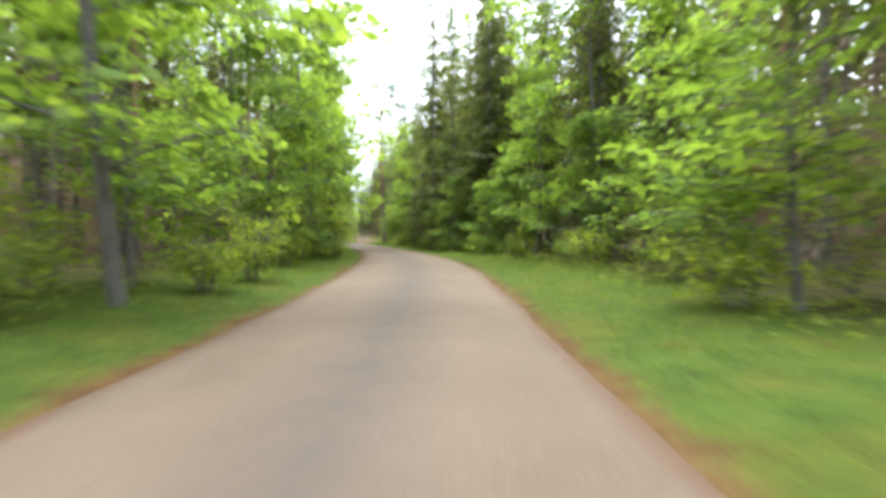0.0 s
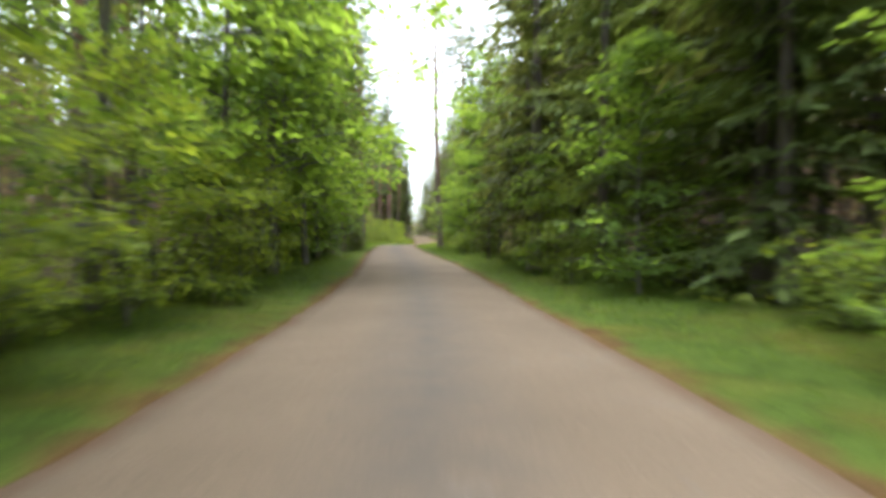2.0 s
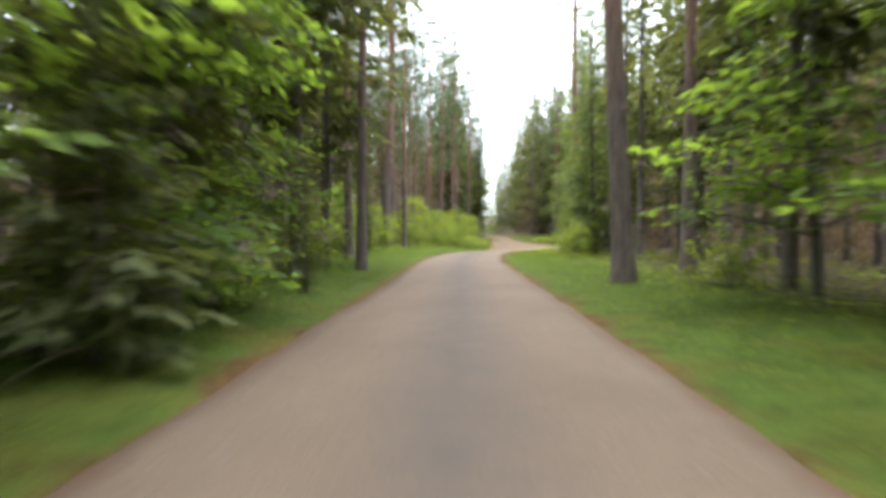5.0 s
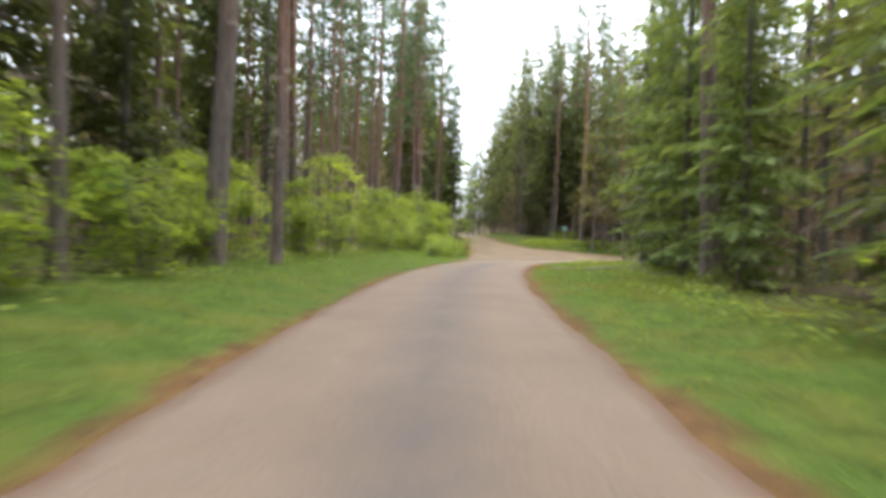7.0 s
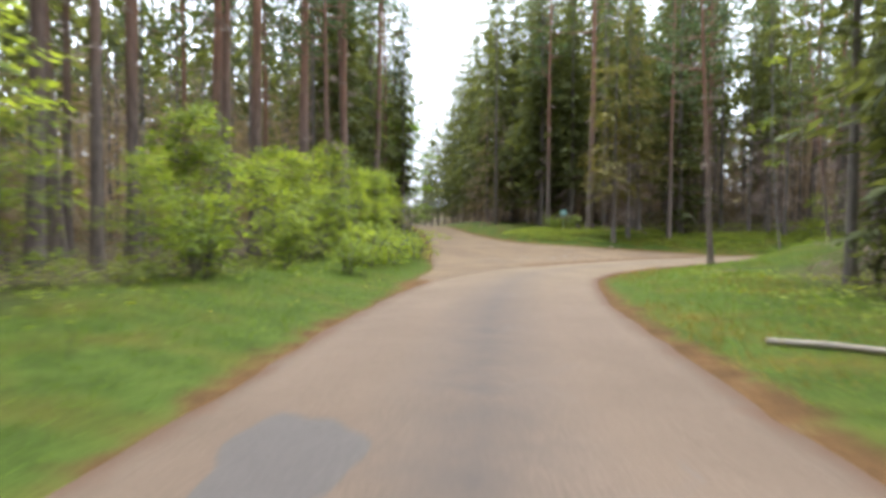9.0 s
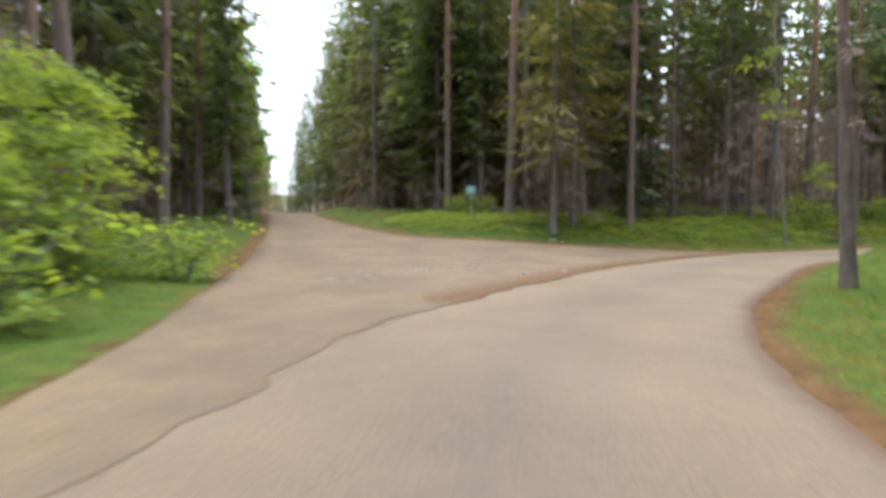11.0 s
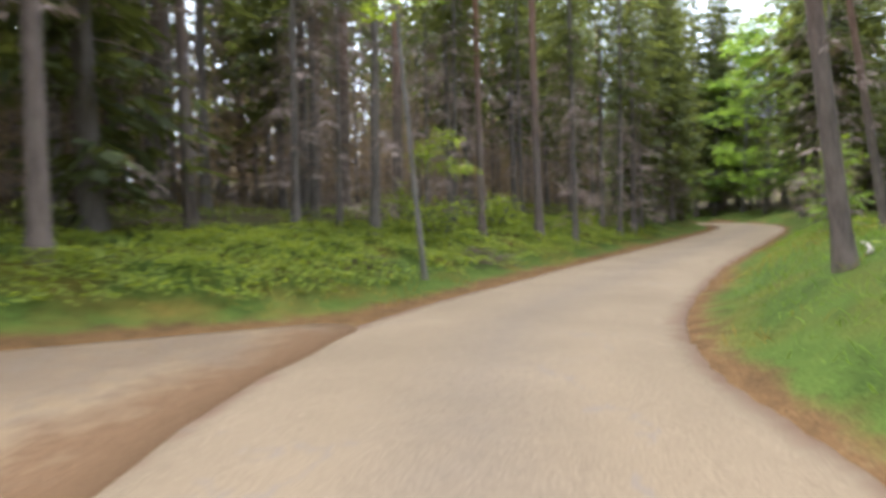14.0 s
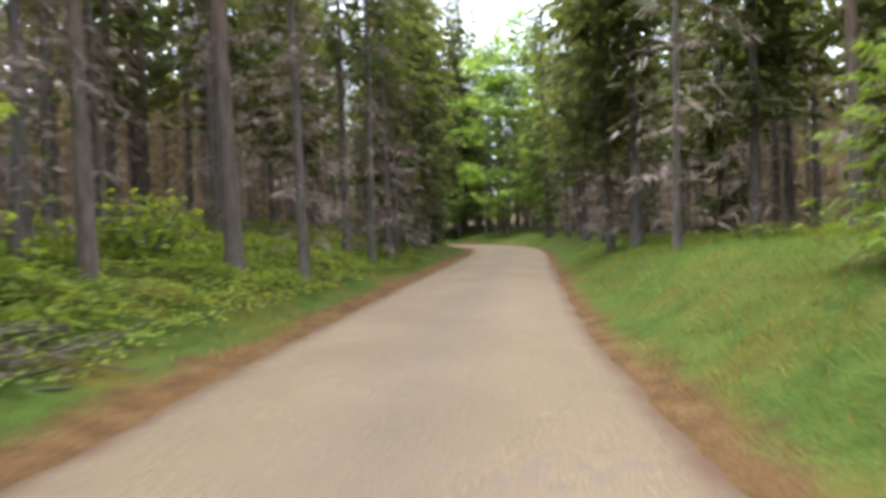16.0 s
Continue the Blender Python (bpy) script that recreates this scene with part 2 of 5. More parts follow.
PINE_LEAF = foliage("pine_needles", (0.050, 0.078, 0.038), (0.085, 0.125, 0.058), (0.12, 0.165, 0.078), 0.25, 0.6)
RUSTY_LEAF = foliage("thin_spruce_needles", (0.098, 0.090, 0.036), (0.168, 0.152, 0.058), (0.222, 0.202, 0.074), 0.42, 0.6)
MAPLE_LEAF = foliage("broad_leaves", (0.098, 0.160, 0.036), (0.165, 0.255, 0.056), (0.245, 0.335, 0.078), 0.68, 0.5)
BUSH_LEAF = foliage("bush_leaves", (0.116, 0.162, 0.030), (0.196, 0.255, 0.044), (0.285, 0.34, 0.058), 0.6, 0.5)
TWIG_HAZE = foliage("dead_twig_thicket", (0.112, 0.084, 0.070), (0.20, 0.150, 0.124), (0.26, 0.20, 0.165), 0.35, 0.8)
# spruce needles again, lightened to carry the soft light on the roadside trees
LIT_SPRUCE_LEAF = foliage("lit_spruce_needles", (0.082, 0.116, 0.040), (0.142, 0.190, 0.064), (0.20, 0.245, 0.09), 0.45, 0.6)
FIR_LEAF = foliage("young_fir_needles", (0.11, 0.17, 0.03), (0.19, 0.265, 0.045), (0.27, 0.34, 0.065), 0.42, 0.55)
BERRY_LEAF = foliage("bilberry_leaves", (0.100, 0.132, 0.024), (0.165, 0.208, 0.036), (0.24, 0.28, 0.05), 0.5, 0.55)
GRASS_BLADE = foliage("grass_blades", (0.068, 0.114, 0.020), (0.108, 0.170, 0.030), (0.162, 0.206, 0.044), 0.55, 0.75)

STRAW = foliage("dry_straw", (0.13, 0.085, 0.022), (0.205, 0.142, 0.038), (0.27, 0.205, 0.065), 0.45, 0.8)

# ---- mesh helpers ----


def mesh_of(name, verts, faces, mat=None, smooth=False):
    """A mesh from an array of points and a list of arrays of faces (three or four corners each)."""
    me = bpy.data.meshes.new(name)
    faces = [np.asarray(f, np.int32) for f in faces if len(f)]
    verts = np.asarray(verts, np.float32)
    loops = np.concatenate([f.ravel() for f in faces])
    totals = np.concatenate([np.full(len(f), f.shape[1], np.int32) for f in faces])
    me.vertices.add(len(verts))
    me.vertices.foreach_set("co", verts.ravel())
    me.loops.add(len(loops))
    me.loops.foreach_set("vertex_index", loops)
    me.polygons.add(len(totals))
    me.polygons.foreach_set("loop_start", np.concatenate([[0], np.cumsum(totals)[:-1]]).astype(np.int32))
    me.polygons.foreach_set("use_smooth", np.full(len(totals), smooth))
    me.update(calc_edges=True)
    if mat:
        me.materials.append(mat)
    return me


class Soup:
    """Points and faces gathered piece by piece."""

    def __init__(self):
        self.v, self.f, self.n = [], [], 0

    def add(self, v, *faces):
        self.v.append(np.asarray(v, float).reshape(-1, 3))
        self.f += [np.asarray(f, int) + self.n for f in faces if len(f)]
        self.n += len(self.v[-1])

    def tube(self, points, radii, sides=7):
        p, r = np.asarray(points, float), np.asarray(radii, float)
        t = np.gradient(p, axis=0)
        t /= np.linalg.norm(t, axis=1)[:, None] + 1e-9
        ref = np.array([0.0, 0.0, 1.0]) if abs(t[:, 2]).mean() < 0.7 else np.array([1.0, 0.0, 0.0])
        a = np.cross(t, ref)
        a /= np.linalg.norm(a, axis=1)[:, None] + 1e-9
        b = np.cross(t, a)
        w = np.linspace(0, 2 * np.pi, sides, endpoint=False)
        ring = p[:, None] + r[:, None, None] * (a[:, None] * np.cos(w)[:, None] + b[:, None] * np.sin(w)[:, None])
        i, j = np.meshgrid(np.arange(len(p) - 1), np.arange(sides), indexing="ij")
        k = (j + 1) % sides
        q = np.stack([i * sides + j, i * sides + k, (i + 1) * sides + k, (i + 1) * sides + j], -1).reshape(-1, 4)
        self.add(ring, q)

    def cards(self, base, way, side, length, width, sag=0.0):
        """Leaf shapes: a diamond from base along way, its middle spread along side."""
        base, way, side = (np.asarray(v, float).reshape(-1, 3) for v in (base, way, side))
        length, width = np.broadcast_to(length, len(base))[:, None], np.broadcast_to(width, len(base))[:, None]
        mid, drop = base + way * length * 0.45, np.array([0, 0, -1.0]) * sag * length
        v = np.stack([base, mid - side * width / 2 + drop * 0.3, base + way * length + drop, mid + side * width / 2 + drop * 0.3], 1)
        self.add(v, np.arange(4 * len(base)).reshape(-1, 4))

    def mesh(self, name, mat, smooth=False):
        by = {}
        for f in self.f:
            by.setdefault(f.shape[1], []).append(f)
        return mesh_of(name, np.concatenate(self.v), [np.concatenate(f) for f in by.values()], mat, smooth)


def part(name, me, parent, label=""):
    ob = new(name, me)
    ob.parent = parent
    return tagged(ob, label, kind="stuff" if name in ("branchwork", "dead_twigwork", "crown", "foliage") else "") if label or name in ("branchwork", "dead_twigwork") else ob


def unit(v):
    return v / (np.linalg.norm(v, axis=-1, keepdims=True) + 1e-9)


def trunk_line(rng, h, lean=0.02, bend=0.15, steps=10):
    k = np.concatenate([[0, 0.012, 0.035], np.linspace(0.1, 1, steps - 1)])
    a, b = rng.normal(0, lean, 2), rng.normal(0, bend, 2)
    xy = a * h * k[:, None] + b * np.sin(k * np.pi)[:, None]
    return np.column_stack([xy, k * h - 0.25 * (k == 0)]), k


def on_trunk(line, z):
    return np.column_stack([np.interp(z, line[:, 2], line[:, 0]), np.interp(z, line[:, 2], line[:, 1]), z])


def trunk_mesh(line, k, r, sides, mat, top=0.08, flare=0.6):
    s = Soup()
    s.tube(line, r * (1 - (1 - top) * k ** 0.9) * (1 + flare * np.exp(-k * 60)), sides)
    return s.mesh("trunk", mat, True)

# ---- plan of the road, in metres ----
LEFT_EDGE = [(-2.9, -60), (-2.9, 7), (-3.0, 14), (-3.4, 21), (-4.0, 28), (-4.8, 35), (-6.0, 42), (-7.4, 49), (-9.1, 56), (-10.7, 63),
             (-12.3, 70), (-14.0, 79), (-15.5, 86), (-16.8, 92), (-17.9, 98), (-18.8, 104), (-19.4, 109), (-19.7, 115), (-19.8, 121),
             (-19.6, 126), (-19.1, 129.5), (-18.4, 132), (-16.9, 135.2), (-14.6, 138.2), (-12.4, 141), (-10.9, 142.6), (-9.2, 144.1),
             (-7.2, 145.6), (-5.4, 147), (-3.5, 148.2), (-1.2, 149), (1.5, 149.5), (6.8, 150.6), (14, 151.9), (23, 153.3), (33, 154.8),
             (42, 157.2), (50, 161.5), (57, 168), (66, 180)]
RIGHT_EDGE = [(1.3, -60), (1.4, 7), (1.4, 15), (1.2, 22), (0.6, 28), (-0.6, 35), (-2.0, 42), (-3.3, 49), (-4.9, 56), (-6.6, 63),
              (-8.2, 70), (-10.1, 79), (-11.6, 86), (-12.9, 92), (-13.8, 98), (-14.6, 104), (-15.1, 109), (-15.4, 115), (-15.4, 121),
              (-15.0, 126), (-14.4, 129.5), (-13.4, 132), (-11.7, 134.8), (-9.6, 137.2), (-7.4, 139.6), (-6.1, 141), (-4.9, 142.2),
              (-3.4, 143.4), (-2.0, 144.2), (-0.4, 144.9), (1.6, 145.4), (4.2, 146), (9, 147), (16, 148), (25, 149.3), (35, 150.8),
              (44, 153.3), (52.5, 158), (60.5, 165.5), (70, 178)]
ROAD_Z = [-2.3, -1.24, -1.1, -0.98, -0.87, -0.76, -0.65, -0.54, -0.43, -0.32, -0.21, -0.08, 0.0, 0.06, 0.09, 0.11, 0.12, 0.11, 0.08,
          0.04, 0.0, -0.01, -0.02, -0.03, -0.03, -0.02, -0.02, -0.02, -0.02, -0.02, -0.01, 0.02, 0.1, 0.22, 0.42, 0.68, 0.9, 1.1, 1.2, 1.2]
TRACK_LEFT = [(-19.9, 125.5), (-20.0, 133), (-20.8, 138.5), (-21.5, 144), (-22.2, 150), (-24.0, 160), (-26.0, 170), (-30.0, 190), (-34.4, 212), (-39.0, 237), (-43.7, 262), (-57, 335)]
TRACK_RIGHT = [(-19.6, 125.9), (-19.1, 129.5), (-18.4, 132), (-16.9, 135.2), (-14.6, 138.2), (-12.4, 141), (-9.2, 144.1), (-5.4, 147),
               (-2.6, 148.5), (-5.0, 149.3), (-10.0, 149.7), (-13.5, 150.2), (-16.4, 152.6), (-17.9, 156), (-19.8, 162), (-21.9, 170), (-26.2, 190),
               (-30.4, 212), (-35.0, 237), (-39.6, 262), (-53, 335)]


def ramp(v, a, b):
    k = np.clip((v - a) / (b - a), 0, 1)
    return k * k * (3 - 2 * k)


def rounded(points, times=2):
    """A polyline with its corners cut."""
    p = np.array(points, float)
    for _ in range(times):
        q = np.empty((2 * len(p), p.shape[1]))
        q[0], q[-1] = p[0], p[-1]
        q[1:-1:2], q[2:-1:2] = 0.75 * p[:-1] + 0.25 * p[1:], 0.25 * p[:-1] + 0.75 * p[1:]
        p = q
    return p


EDGE_L = rounded([(*p, z) for p, z in zip(LEFT_EDGE, ROAD_Z)])
EDGE_R = rounded([(*p, z) for p, z in zip(RIGHT_EDGE, ROAD_Z)])
CENTRE = (EDGE_L + EDGE_R) / 2
TRACK_L, TRACK_R = rounded(TRACK_LEFT), rounded(TRACK_RIGHT, 1)


def to_line(x, y, line):
    """Distance from points to a polyline, the place along it (in points) and the side (left is positive)."""
    best, along, side = np.full(x.shape, 1e9), np.zeros(x.shape), np.zeros(x.shape)
    for n in range(len(line) - 1):
        (ax, ay), (bx, by) = line[n][:2], line[n + 1][:2]
        dx, dy = bx - ax, by - ay
        k = np.clip(((x - ax) * dx + (y - ay) * dy) / max(dx * dx + dy * dy, 1e-9), 0, 1)
        d = np.hypot(x - ax - k * dx, y - ay - k * dy)
        near = d < best
        best, along = np.where(near, d, best), np.where(near, n + k, along)
        side = np.where(near, dx * (y - ay) - dy * (x - ax), side)
    return best, along, side


def inside(x, y, ring):
    odd = np.zeros(x.shape, bool)
    for (ax, ay), (bx, by) in zip(ring, np.roll(ring, -1, 0)):
        odd ^= ((ay > y) != (by > y)) & (x < (bx - ax) * (y - ay) / (by - ay + 1e-12) + ax)
    return odd


ROAD_RING = np.concatenate([EDGE_L[:, :2], EDGE_R[::-1, :2]])
TRACK_RING = np.concatenate([TRACK_L, TRACK_R[::-1]])


def wave(x, y):
    """Soft unevenness of the forest floor."""
    return (np.sin(x * 0.83 + 1.3 * np.sin(y * 0.31)) * np.cos(y * 0.71 + 0.9 * np.sin(x * 0.43)) * 0.6
            + 0.4 * np.sin(x * 2.1 + y * 1.3) * np.cos(y * 1.9 - x * 0.7))


def plan(x, y):
    """Signed distance to the asphalt and to the gravel, height of the road nearby, and side of the road."""
    x, y = np.asarray(x, float), np.asarray(y, float)
    dc, along, side = to_line(x, y, CENTRE)
    d = np.minimum(to_line(x, y, EDGE_L)[0], to_line(x, y, EDGE_R)[0])
    d = np.where(inside(x, y, ROAD_RING), -d, d)
    g = np.minimum(to_line(x, y, TRACK_L)[0], to_line(x, y, TRACK_R)[0])
    g = np.where(inside(x, y, TRACK_RING), -g, g)
    return d, g, np.interp(along, np.arange(len(CENTRE)), CENTRE[:, 2]), np.where(side > 0, 1.0, -1.0)


def height(x, y, parts=None, sunk=1.0):
    x, y = np.asarray(x, float), np.asarray(y, float)
    d, g, z, side = parts or plan(x, y)
    north = ramp(y, 146, 150)
    rise = 0.05 * np.maximum(0, y - 140) * ramp(y, 138, 150) * ramp(d, 0.3, 8)
    rise = np.minimum(rise, 1.75 + 0.002 * y)
    edge = np.minimum(d, g)
    east = ramp(x, -14, -6) * ramp(y, 132, 140) * (side < 0)
    bank = 0.12 + 0.25 * (side > 0) * ramp(y, 80, 100)
    bank = np.where((side > 0) & (y > 147), 0.62, bank) + 0.35 * east
    bank = bank * ramp(edge, 0.2, 3.5) + 0.02 * np.clip(edge - 3, 0, 25) * (0.6 + north)
    rough = wave(x, y) * 0.07 * ramp(edge, 0.5, 4)
    under = -0.04 * ramp(-d, -0.45, 0.0) - 0.08 * ramp(-d, 0.0, 0.4) - 0.12 * sunk * ramp(-g, 0.0, 0.5) * (d > 0)
    inner = ramp(x, -7, -2) * ramp(y, 132, 140) * (side < 0) * (1 - 0.6 * ramp(x, 9, 22))
    bank = bank + 0.58 * inner * ramp(edge, 0.35, 1.9) + 0.11 * np.clip(edge - 20, 0, 110)
    return z + rise * (g > -9) + bank + rough + under


# ---- trees and bushes ----


def dead_twigs(rng, line, r, z0, z1, count, reach):
    s = Soup()
    for z in rng.uniform(z0, z1, count):
        a, length = rng.uniform(0, 2 * np.pi), reach * rng.uniform(0.35, 1.0)
        out = np.array([np.cos(a), np.sin(a), 0])
        o = on_trunk(line, np.array([z]))[0]
        u = np.linspace(0, 1, 4)[:, None]
        turn = np.array([-out[1], out[0], 0]) * rng.normal(0, 0.15)
        p = o + out * length * u + turn * length * u ** 2 + np.array([0, 0, 1]) * length * (rng.uniform(-0.25, 0.2) * u - 0.22 * u ** 2)
        s.tube(p, np.array([0.016, 0.012, 0.008, 0.003]), 3)
        for w in rng.uniform(0.35, 0.95, 3):
            q = p[0] + (p[-1] - p[0]) * w
            d = unit(out * 0.5 + np.array([-out[1], out[0], 0]) * rng.choice([-1, 1]) + np.array([0, 0, rng.normal(-0.3, 0.25)]))
            s.tube(np.array([q, q + d * length * rng.uniform(0.15, 0.4)]), np.array([0.007, 0.002]), 3)
        n = 15
        q = p[0] + (p[-1] - p[0]) * rng.uniform(0.25, 1.0, n)[:, None] - np.array([0, 0, 0.1]) * length
        d = unit(out * 0.6 + np.array([-out[1], out[0], 0]) * rng.choice([-1, 1], n)[:, None] + np.column_stack([0 * q[:, :2], rng.normal(-0.6, 0.35, n)]))
        s.cards(q, d, unit(np.cross(d, rng.normal(size=(n, 3)))), length * rng.uniform(0.18, 0.42, n), 0.045, 0.15)
    return s.mesh("dead_twigwork", DEAD_WOOD)


def spruce_crown(rng, line, h, z0, reach, whorl, per, twigs, mat, split=2, droop=0.45, thick=1.0, fine=1.0):
    """Whorls of drooping boughs with twigs hanging to both sides."""
    s = Soup()
    z = np.arange(z0, h - 0.25, whorl)
    z = np.repeat(z, per) + rng.uniform(-0.5, 0.5, len(z) * per) * whorl
    z = z[z < h - 0.15]
    n = len(z)
    k = np.clip((z - z0) / (h - z0), 0, 1)
    shape = np.clip(1.02 - k, 0.03, 1) ** 0.8 * np.clip(0.55 + 2.4 * k, 0, 1)
    length = reach * shape * rng.uniform(0.5, 1.2, n) + 0.15
    a = rng.uniform(0, 2 * np.pi, n)
    out, tan = np.column_stack([np.cos(a), np.sin(a), 0 * a]), np.column_stack([-np.sin(a), np.cos(a), 0 * a])
    o = on_trunk(line, z)
    lift, fall = rng.uniform(-0.05, 0.3, n) + 0.35 * k, droop * rng.uniform(0.5, 1.2, n) * (1 - 0.7 * k)

    def along(u):
        return o + out * (length * u)[:, None] + np.array([0, 0, 1]) * (length * (lift * u - fall * u ** 2))[:, None]

    for i in range(twigs):
        u = (i + rng.uniform(0.2, 1.0, n)) / twigs
        for sgn in (-1, 1):
            base = along(u)
            size = fine * np.clip(0.34 * length * (1.15 - 0.75 * u), 0.14, 0.85) * rng.uniform(0.7, 1.25, n)
            way = unit(out * rng.uniform(0.5, 1.0, n)[:, None] + sgn * tan * rng.uniform(0.45, 0.95, n)[:, None]
                       + np.array([0, 0, -1]) * rng.uniform(0.05, 0.75, n)[:, None])
            side = unit(np.cross(way, np.array([0, 0, 1.0]) + 0.5 * rng.normal(size=(n, 3))))
            for m in range(split):
                w2 = unit(way + rng.normal(0, 0.28, (n, 3)))
                s.cards(base + way * size[:, None] * 0.3 * m, w2, side, size * rng.uniform(0.55, 0.95, n), size * 0.20 * thick, 0.12)
    tip = along(np.full(n, 0.8))
    s.cards(tip, unit(out + np.array([0, 0, -0.25])), tan, np.clip(0.4 * length, 0.2, 0.7), np.clip(0.13 * length, 0.06, 0.22) * thick, 0.1)
    top = on_trunk(line, np.full(10, h - min(0.5, 0.06 * h)))
    s.cards(top, unit(np.column_stack([rng.normal(0, 0.25, (10, 2)), np.ones(10)])), unit(rng.normal(size=(10, 3))), min(0.7, 0.1 * h), min(0.1, 0.02 * h))
    return s.mesh("crown", mat)


def boughs(rng, line, h, z0, reach, count):
    s = Soup()
    for z in np.linspace(z0, h * 0.85, count):
        a, length = rng.uniform(0, 2 * np.pi), reach * (1.05 - z / h) * rng.uniform(0.6, 0.95)
        u = np.linspace(0, 1, 4)[:, None]
        p = on_trunk(line, np.array([z])) + np.array([np.cos(a), np.sin(a), 0]) * length * u + np.array([0, 0, 1]) * length * (0.1 * u - 0.4 * u ** 2)
        s.tube(p, np.linspace(0.022, 0.004, 4), 3)
    return s.mesh("branchwork", DEAD_WOOD)


def make_spruce(seed, h, r, z0, reach, whorl=0.42, per=6, twigs=7, split=2, dead=0, mat=None, thick=1.0, label="", droop=0.45, sides=9, fine=1.0):
    rng = np.random.default_rng(seed)
    root = new("spruce")
    line, k = trunk_line(rng, h, 0.008, 0.08)
    part("trunk", trunk_mesh(line, k, r, sides, SPRUCE_BARK), root)
    part("crown", spruce_crown(rng, line, h, z0, reach, whorl, per, twigs, mat or SPRUCE_LEAF, split, droop, thick, fine), root)
    if dead:
        part("dead_twigwork", dead_twigs(rng, line, r, 1.0, z0 + 1.5, dead, 1.5), root, "bare dead lower twigs")
    else:
        part("branchwork", boughs(rng, line, h, z0, reach, 26), root)
    return tagged(root, label, "tree", "forest trees")


def make_pine(seed, h, r, crown0, tufts=34, label="", dead=9, sides=10):
    rng = np.random.default_rng(seed)
    root = new("pine")
    line, k = trunk_line(rng, h, 0.012, 0.25, 12)
    part("trunk", trunk_mesh(line, k, r, sides, PINE_BARK, 0.25, 0.45), root)
    s, wood = Soup(), Soup()
    for z in np.linspace(crown0, h - 0.4, 32) + rng.uniform(-0.3, 0.3, 32):
        f = (z - crown0) / (h - crown0)
        a, length = rng.uniform(0, 2 * np.pi), (2.9 * (1 - f) ** 0.6 + 0.6) * rng.uniform(0.5, 1.15)
        out = np.array([np.cos(a), np.sin(a), 0])
        u = np.linspace(0, 1, 5)[:, None]
        p = on_trunk(line, np.array([z])) + out * length * u + np.array([0, 0, 1]) * length * (rng.uniform(-0.1, 0.35) * u + 0.12 * u ** 2)
        wood.tube(p, np.linspace(0.045, 0.008, 5), 4)
        n = tufts
        b = p[rng.integers(2, 5, n)] + rng.normal(0, 0.26, (n, 3)) * np.array([1, 1, 0.55])
        way = unit(rng.normal(size=(n, 3)) + np.array([0, 0, 0.5]) + out * 0.4)
        s.cards(b, way, unit(np.cross(way, rng.normal(size=(n, 3)))), rng.uniform(0.24, 0.46, n), rng.uniform(0.06, 0.13, n))
    part("branchwork", wood.mesh("branchwork", PINE_BARK, True), root)
    part("crown", s.mesh("crown", PINE_LEAF), root)
    if dead:
        part("dead_twigwork", dead_twigs(rng, line, r, 2.5, crown0 + 1, dead, 1.1), root, "snapped dead branch stubs")
    return tagged(root, label, "tree", "forest trees")


def leaf_sprays(rng, s, centres, outs, per, radius, leaf):
    """Flat layered sprays of leaves round the given places."""
    n = len(centres) * per
    c, o = np.repeat(centres, per, 0), np.repeat(outs, per, 0)
    tilt = np.repeat(unit(np.array([0, 0, 1.0]) + 0.35 * outs + rng.normal(0, 0.16, outs.shape)), per, 0)
    a, rad = rng.uniform(0, 2 * np.pi, n), radius * np.sqrt(rng.uniform(0.02, 1, n))
    e1 = unit(np.cross(tilt, o + 1e-3))
    e2 = np.cross(e1, tilt)
    d = e1 * np.cos(a)[:, None] + e2 * np.sin(a)[:, None]
    base = c + d * rad[:, None] + tilt * rng.normal(0, 0.07, n)[:, None]
    way = unit(d + 0.45 * o + rng.normal(0, 0.35, (n, 3)))
    up = unit(tilt + rng.normal(0, 0.35, (n, 3)))
    side = unit(np.cross(up, way))
    size = leaf * rng.uniform(0.65, 1.3, n)
    s.cards(base, way, side, size, size * rng.uniform(0.6, 0.85, n), 0.15)


